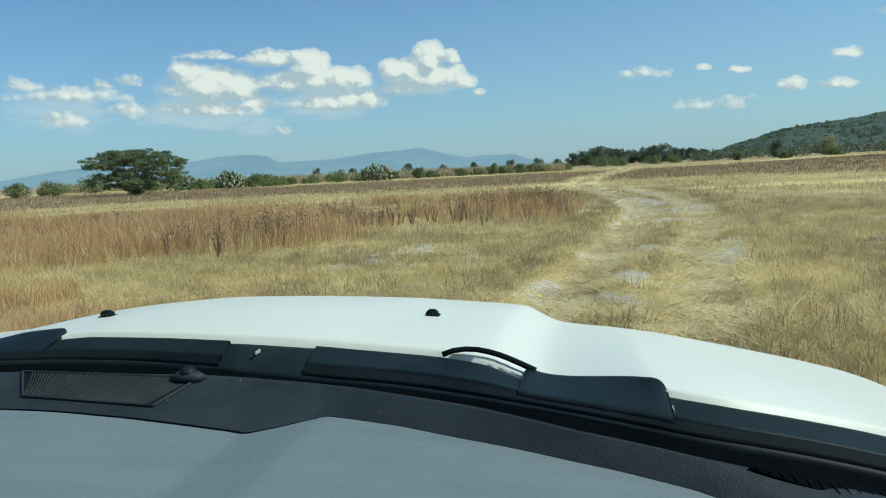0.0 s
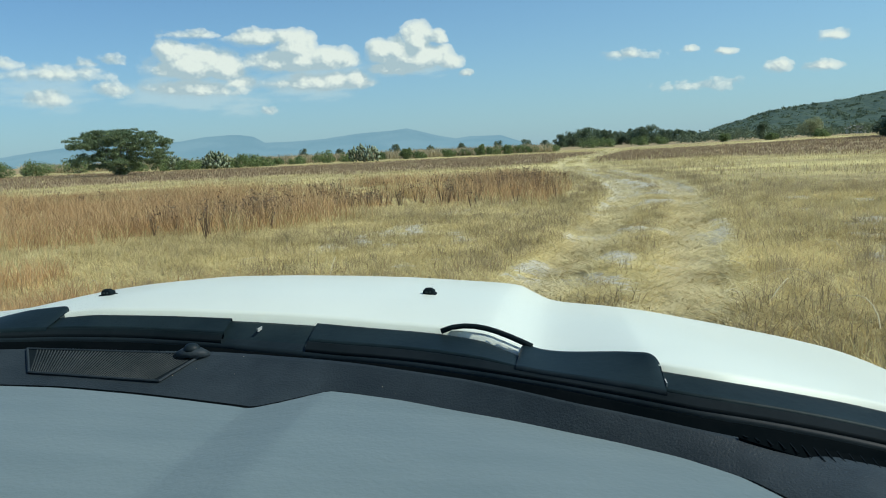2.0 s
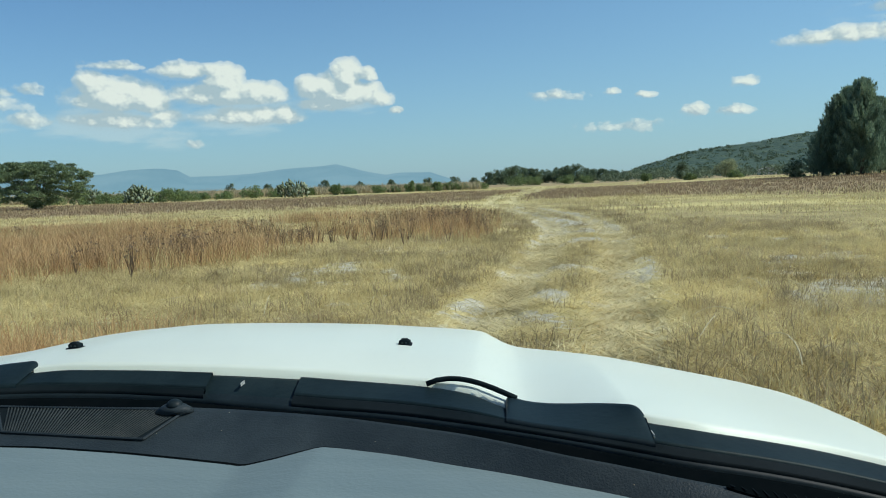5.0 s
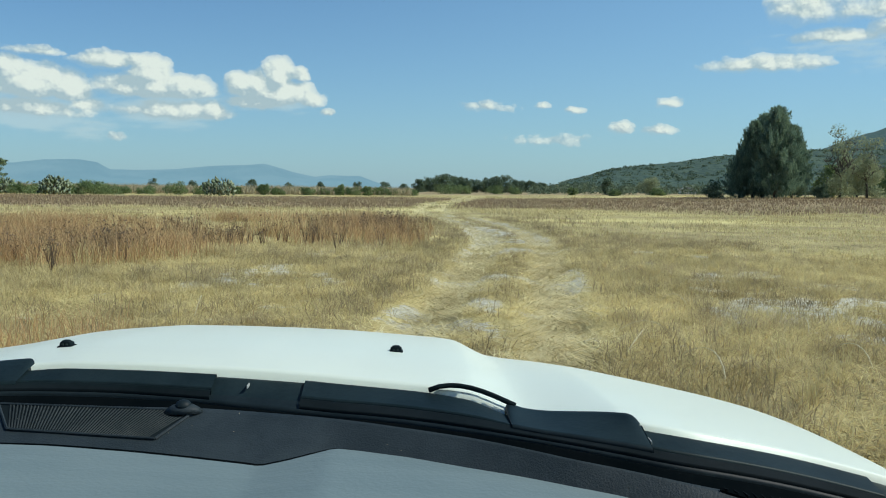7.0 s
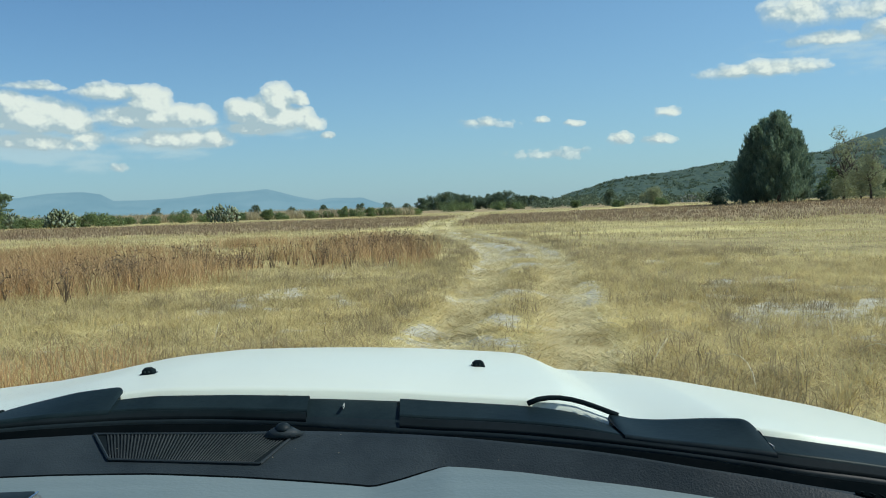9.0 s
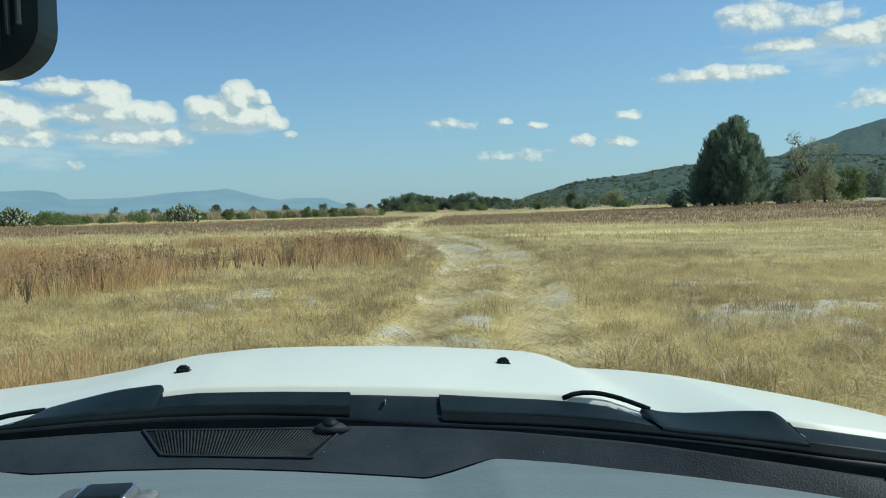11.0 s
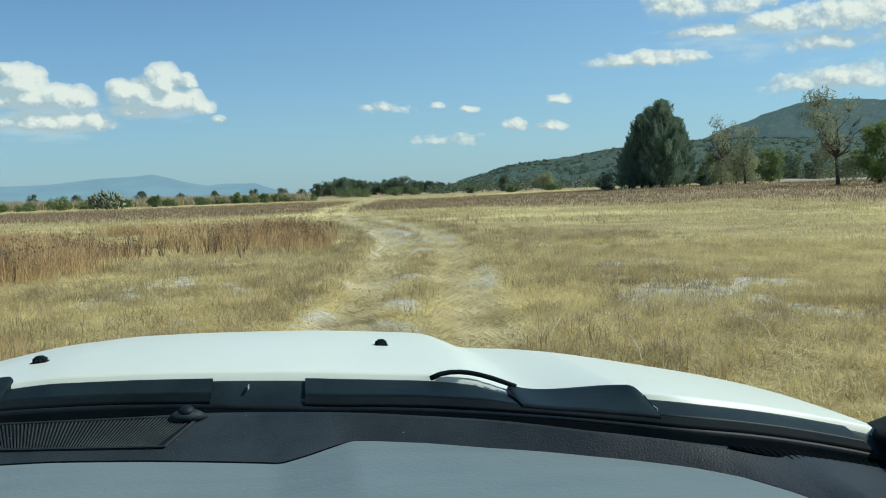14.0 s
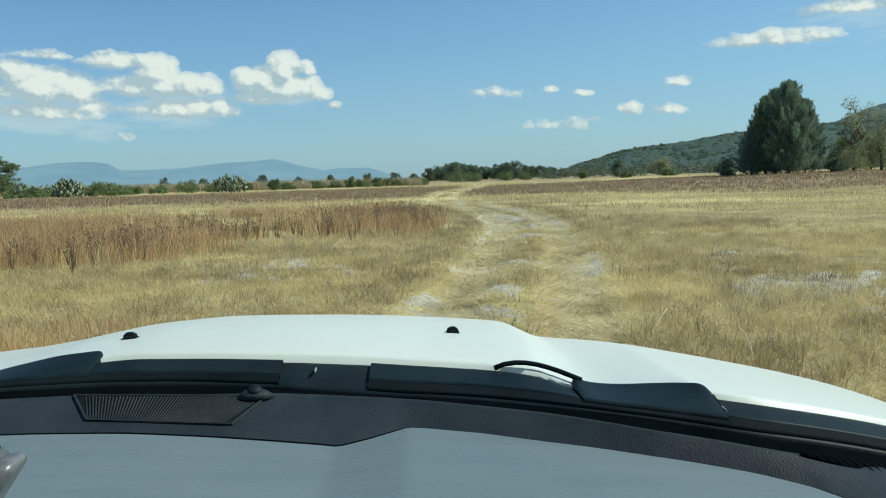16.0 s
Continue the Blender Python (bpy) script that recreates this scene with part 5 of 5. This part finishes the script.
def car_shell():
    left, right = MID - HALF, MID + HALF
    part("body", box_bm(left - 0.03, right + 0.03, -2.6, 0.62, 0.38, 1.02, 0.05), PAINT, car, "white painted lower body")
    part("underbody", box_bm(left + 0.1, right - 0.1, 0.62, 1.7, 0.34, 0.86, 0.04), RUBBER, car)
    part("front_panel", box_bm(left + 0.05, right - 0.05, 1.66, 1.86, 0.40, 0.84, 0.06), PAINT, car)
    part("roof", box_bm(left + 0.16, right - 0.16, -2.3, 0.30, 1.86, 1.90, 0.018), PAINT, car)
    part("headliner", box_bm(left + 0.17, right - 0.17, -2.28, 0.29, 1.835, 1.857), LINING, car, "grey fabric headliner")
    part("rear_panel", box_bm(left + 0.1, right - 0.1, -2.45, -2.38, 0.95, 1.86, 0.02), LINING, car)
    for side in (-1, 1):
        x = MID + side * (HALF - 0.02)
        v, f = tube([(x, 0.60, 1.02), (x - side * 0.03, 0.50, 1.16), (x - side * 0.09, 0.30, 1.60), (x - side * 0.15, 0.16, 1.85)], [0.035, 0.035, 0.032, 0.03], 8)
        part("windscreen_pillar", mesh_of("pillar", v, f), PLASTIC, car, smooth=True)
        v, f = tube([(x + side * 0.04, 1.0, 1.07), (x + side * 0.025, 0.88, 1.115), (x + side * 0.01, 0.72, 1.165), (x - side * 0.02, 0.5, 1.26)], [0.028, 0.045, 0.05, 0.04], 10)
        part("pillar_foot_trim", mesh_of("pillar_foot_trim", v, f), TRIM, car, "moulded black trim at the pillar's foot", smooth=True)
        v, f = tube([(x, -0.95, 1.0), (x - side * 0.06, -0.97, 1.5), (x - side * 0.14, -1.0, 1.85)], [0.06, 0.055, 0.05], 8)
        part("door_pillar", mesh_of("pillar", v, f), PLASTIC, car, smooth=True)
    xs = np.linspace(left + 0.04, right - 0.04, 30)
    rows, verts, faces = 8, [], []
    foot, head = (gap_far(xs) + hood_back(xs)) / 2 - 0.012, np.full(30, 0.27) - 0.08 * ((xs - MID) / HALF) ** 2
    for k in range(rows):
        u = k / (rows - 1)
        bow = 0.05 * math.sin(u * math.pi)
        xx = MID + (xs - MID) * (1 - 0.13 * u)
        verts += list(zip(xx, foot + (head - foot) * u + bow, (wiper_z(xs) - 0.012) * (1 - u) + 1.845 * u + bow * 0.6))
    for k in range(rows - 1):
        faces += [(k * 30 + i, k * 30 + i + 1, (k + 1) * 30 + i + 1, (k + 1) * 30 + i) for i in range(29)]
    glass = part("windscreen", mesh_of("windscreen", verts, faces), GLASS, car, "clear raked windscreen", smooth=True)
    glass.visible_shadow = False
    for side in (-1, 1):
        for y in (1.25, -1.85):
            wheel = part("wheel", mesh_of("wheel", *tube([(-0.11, 0, 0), (-0.10, 0, 0), (0.10, 0, 0), (0.11, 0, 0)], [0.29, 0.34, 0.34, 0.29], 28)), RUBBER, car, "black tyre")
            wheel.location = (MID + side * (HALF - 0.10), y, 0.34 + float(land(np.array([0.0]), np.array([0.0]))[0]))
            part("rim", mesh_of("rim", *tube([(-0.114, 0, 0), (0.114, 0, 0)], [0.2, 0.2], 20)), CHROME, wheel)


car_shell()


def cowl():
    xs = np.linspace(MID - HALF + 0.03, MID + HALF - 0.03, 90)
    part("cowl_panel", strip(xs, gap_far, lambda x: hood_back(x) - 0.002, lambda x: gap_z(x) - 0.008, lambda x: hood_height(x, hood_back(x)) - 0.010, 6), TRIM, car, "satin black cowl under the windscreen", smooth=True)
    part("windscreen_edge", strip(xs, lambda x: dash_far(x) - 0.01, gap_far, lambda x: dash_z(x) - 0.020, lambda x: gap_z(x) - 0.012, 3), FRIT, car, "black enamel edge at the windscreen's foot", smooth=True)
    # slots in the cowl
    for k in range(10):
        x = -0.515 + k * 0.0125
        y, z = float(gap_far(x)), float(gap_z(x)) - 0.006
        part("slot", box_bm(x, x + 0.007, y + 0.006, y + 0.024, z, z + 0.005), FRIT, car)


cowl()


def nozzle(x, y):
    z = float(hood_height(np.array([x]), np.array([y]))[0])
    bm = box_bm(-0.013, 0.013, -0.012, 0.010, 0.0, 0.015, 0.005, 3)
    for v in bm.verts:
        if v.co.z > 0.01:
            v.co.x *= 0.72
            v.co.y = v.co.y * 0.8 - 0.003
    ob = part("washer_nozzle", bm, RUBBER, car, "small black washer nozzle", smooth=True)
    ob.location, ob.scale = (x, y, z - 0.002), (0.82, 0.82, 0.9)
    part("base", box_bm(-0.016, 0.016, -0.015, 0.013, 0.0, 0.004, 0.0015), RUBBER, ob)
    for s in (-0.007, 0.007):
        part("jet", box_bm(s * 0.6 - 0.002, s * 0.6 + 0.002, -0.0145, -0.010, 0.006, 0.009), RIB, ob)


nozzle(-0.605, 1.30)
nozzle(-0.014, 1.362)


def wiper(xs, hump, arm, gap):
    """A flat wiper along the windscreen's foot with its cover and arm."""
    mid = lambda x: gap_far(x) * 0.45 + hood_back(x) * 0.55
    w = new("wiper")
    w.parent = car
    tagged(w, "black wiper resting at the foot of the windscreen")

    def at(u, lift):
        """A curve at the share u of the way from the glass's foot to the bonnet, and its height."""
        return (lambda x: gap_far(x) * (1 - u) + hood_back(x) * u), (lambda x: gap_z(x) * (1 - u) + (hood_height(x, hood_back(x)) - 0.008) * u + lift)

    (b0, bz0), (b1, bz1), (s0, sz0), (s1, sz1), (c0, cz0), (c1, cz1) = at(0.06, -0.003), at(0.24, 0.002), at(0.30, 0.002), at(0.93, 0.004), at(0.16, 0.004), at(1.03, 0.011)
    bulge = lambda x, k: np.clip(1 - ((x - sum(hump) / 2) / ((hump[1] - hump[0]) / 2)) ** k, 0, 1)
    part("blade", strip(np.linspace(*xs, 50), b0, b1, bz0, bz1, 3, 0.012), RUBBER, w, smooth=True)
    part("spoiler", strip(np.linspace(*xs, 50), s0, s1, sz0, sz1, 3, 0.014), TRIM, w, smooth=True)
    c1 = lambda x: hood_back(x) + 0.026 * np.sqrt(bulge(x, 30)) - 0.002
    part("joint_cover", strip(hump[0] + (hump[1] - hump[0]) * (0.5 - 0.5 * np.cos(np.linspace(0, math.pi, 44))), c0, c1, cz0, lambda x: hood_height(x, c1(x)) + 0.009 * bulge(x, 24), 5, 0.024), TRIM, w, "moulded black wiper arm cover", smooth=True)
    ends = [Vector((x, float(hood_back(x)) + dy, float(hood_height(x, hood_back(x))) + dz)) for x, dy, dz in ((arm[0], -0.012, 0.0), (arm[1], 0.02, 0.010))]
    pts = [ends[0].lerp(ends[1], k / 8) + Vector((0, 0.012, 0.013)) * math.sin(math.pi * (k / 8) ** 0.8) for k in range(9)]
    part("arm", mesh_of("arm", *tube(pts, [0.0045] * 9, 6)), RUBBER, w, smooth=True)
    y, kz = float(mid(gap)), float(wiper_z(gap))
    part("end_clip", box_bm(gap - 0.0007, gap + 0.0007, y - 0.010, y + 0.008, kz + 0.001, kz + 0.006), LINING, w, "pale metal clip on the blade")


wiper((-0.155, 0.66), (0.163, 0.344), (0.045, 0.18), 0.346)
wiper((-1.05, -0.30), (-0.80, -0.605), (-0.93, -0.79), -0.243)


def dashboard():
    d = new("dashboard")
    d.parent = car
    tagged(d, "black grained dashboard with a slate grey skin")
    xs = np.concatenate([np.linspace(MID - HALF + 0.05, -0.90, 20), np.linspace(-0.885, 0.40, 120), np.linspace(0.405, 0.53, 40), np.linspace(0.54, MID + HALF - 0.05, 8)])
    part("dashboard_rim", strip(xs, lambda x: lip(x) - 0.02, dash_far, lambda x: lip_z(x) - 0.008, dash_z, 10, 0.06), PLASTIC, d, "black leather-grained dashboard rim", smooth=True)
    # the dark joint, then the grey skin, a few millimetres proud
    part("seam", strip(xs, lambda x: lip(x) - 0.014, lambda x: lip(x) + 0.002, lambda x: lip_z(x) + 0.0005, lambda x: lip_z(x) + 0.0015, 1, 0.02), FRIT, d)
    rows, verts, faces = 22, [], []
    n = len(xs)
    edge = lip(xs) - 0.010
    for k in range(rows):
        u = k / (rows - 1)
        y = edge + (0.24 - edge) * u
        z = lip_z(xs) + 0.003 + 0.010 * math.sin(u * math.pi) * (1 - u) - 2.0 * max(0, u - 0.9) ** 1.5
        verts += list(zip(xs, y, z))
    verts += list(zip(xs, np.full(n, 0.235), np.full(n, 0.9)))
    for k in range(rows):
        faces += [(k * n + i, (k + 1) * n + i, (k + 1) * n + i + 1, k * n + i + 1) for i in range(n - 1)]
    part("dashboard_skin", mesh_of("skin", verts, faces), MAT, d, "smooth slate grey dashboard skin", smooth=True)
    part("lower_dashboard", box_bm(MID - HALF + 0.06, MID + HALF - 0.06, 0.32, 0.62, 0.72, 1.02, 0.02), PLASTIC, d)
    # loudspeaker grille in the middle
    corners = [(-0.610, 1.076), (-0.569, 1.020), (-0.350, 1.001), (-0.308, 1.060)]
    g = part("speaker_grille", mesh_of("grille", [(x, y, rim_z(x, y) + 0.0012) for x, y in corners], [(0, 1, 2, 3)]), RUBBER, d, "ribbed black speaker grille")
    ring = [(x, y, rim_z(x, y) + 0.002) for x, y in corners]
    for a, b in zip(ring, ring[1:] + ring[:1]):
        part("frame", mesh_of("frame", *tube([a, b], [0.0022, 0.0022], 6)), PLASTIC, g)
    for k in range(52):
        u = (k + 0.7) / 53
        high = Vector(ring[0]).lerp(Vector(ring[3]), min(0.995, u + 0.05 * (1 - u)))
        low = Vector(ring[1]).lerp(Vector(ring[2]), max(0.005, u - 0.04 * u))
        part("rib", mesh_of("rib", *tube([high, low], [0.0011, 0.0011], 4)), RIB, g)
    # demister vent at the passenger's end
    vx = np.linspace(0.41, 0.66, 24)
    vent = part("demister_vent", strip(vx, lambda x: dash_far(x) - 0.006 - 0.30 * (x - 0.41), lambda x: dash_far(x) - 0.004, lambda x: dash_z(x) - 0.30 * (x - 0.41) * 0.25, lambda x: dash_z(x) + 0.002, 3, 0.006), FRIT, d, "dark ribbed demister vent")
    for k in range(20):
        x = 0.415 + k * 0.012
        y0, z0 = float(dash_far(x)), float(dash_z(x)) + 0.002
        part("slat", mesh_of("slat", *tube([(x, y0 - 0.004, z0), (x + 0.004, y0 - 0.006 - 0.28 * (x - 0.41), z0 - 0.075 * (x - 0.41))], [0.0009, 0.0009], 4)), RUBBER, vent)
    # round sensor on a small foot
    dome = bmesh.new()
    bmesh.ops.create_uvsphere(dome, u_segments=20, v_segments=12, radius=0.0125)
    for v in dome.verts:
        v.co.z = v.co.z * 0.8 if v.co.z > 0 else v.co.z * 0.1
    s = part("light_sensor", dome, TRIM, d, "small domed light sensor", smooth=True)
    s.location = (-0.328, 1.064, 1.184)
    foot = bmesh.new()
    bmesh.ops.create_cone(foot, cap_ends=True, segments=24, radius1=0.032, radius2=0.016, depth=0.010)
    for v in foot.verts:
        v.co.y *= 0.6
    base = part("sensor_base", foot, PLASTIC, s, smooth=True)
    base.location = (0, 0, -0.003)


dashboard()


def crumbs():
    """Specks of dust and grit on the dashboard and the bonnet."""
    verts, tris = [], []
    for k in range(15):
        x = random.uniform(-0.75, 0.45)
        if k % 3:
            y = float(dash_far(x)) - random.uniform(0.01, 0.07)
            z = rim_z(x, y) + 0.0015
        else:
            y = float(hood_back(np.array([x]))[0]) + random.uniform(0.04, 0.4)
            z = float(hood_height(np.array([x]), np.array([y]))[0]) + 0.0015
        j, q = len(verts), random.uniform(0.0004, 0.0009)
        verts += [(x - q, y, z), (x + q, y - q, z), (x + q * 0.5, y + q, z), (x, y, z + q)]
        tris += [(j, j + 1, j + 3), (j + 1, j + 2, j + 3), (j + 2, j, j + 3), (j, j + 2, j + 1)]
    ob = part("grit", triangles("grit", verts, tris), BLEACHED)
    ob.matrix_basis = CAR
    tagged(ob, "pale specks of grit on the dashboard and bonnet", "grit", kind="stuff")


crumbs()


def mirror():
    m = new("rear_view_mirror")
    m.parent = car
    tagged(m, "black rear view mirror with a ribbed back")
    m.location = (-0.672, 0.60, 1.735)
    bm = box_bm(-0.145, 0.145, -0.02, 0.02, -0.10, 0.06)
    vert_edges = [e for e in bm.edges if abs(e.verts[0].co.y - e.verts[1].co.y) > 0.03]
    bmesh.ops.bevel(bm, geom=vert_edges, offset=0.045, segments=7, affect="EDGES", profile=0.5)
    part("housing", bm, TRIM, m, smooth=False)
    for k in range(30):
        x = -0.128 + k * 0.0088
        cut = max(0.0, abs(x) - 0.10)
        part("rib", box_bm(x, x + 0.004, -0.0245, -0.019, -0.088 + cut, 0.048 - cut, 0.0012, 1), RIB, m)
    part("stem", mesh_of("stem", *tube([(0, 0.02, 0.03), (0, 0.03, 0.09), (0, -0.12, 0.13)], [0.012, 0.012, 0.014], 10)), RUBBER, m, smooth=True)


mirror()


def phone_holder():
    t = thing("phone_holder", CAR @ pose(-0.462, 0.655, 1.142), "worn grey phone holder leaning over on the dashboard", "phone holder")

    def slanted(x0, x1, y0, y1, z0, z1, bevel):
        bm = box_bm(x0, x1, y0, y1, z0, z1, bevel, 4)
        for v in bm.verts:
            v.co.x += 0.62 * (v.co.z - 0.10)
            v.co.y += 0.25 * (v.co.z - 0.10)
        return bm

    part("cradle", slanted(-0.100, -0.020, -0.022, 0.022, -0.01, 0.100, 0.012), WORN, t, smooth=True)
    part("cheek", slanted(-0.030, 0.002, -0.026, 0.022, -0.01, 0.096, 0.013), SCUFFED, t, "scuffed silvery cheek", smooth=True)
    part("clamp", slanted(-0.078, -0.032, -0.027, 0.012, 0.078, 0.104, 0.004), TRIM, t, "glossy dark clamp", smooth=True)
    for x in (-0.080, -0.033):
        part("clamp_edge", slanted(x, x + 0.003, -0.028, 0.012, 0.080, 0.103, 0.001), CHROME, t)


phone_holder()
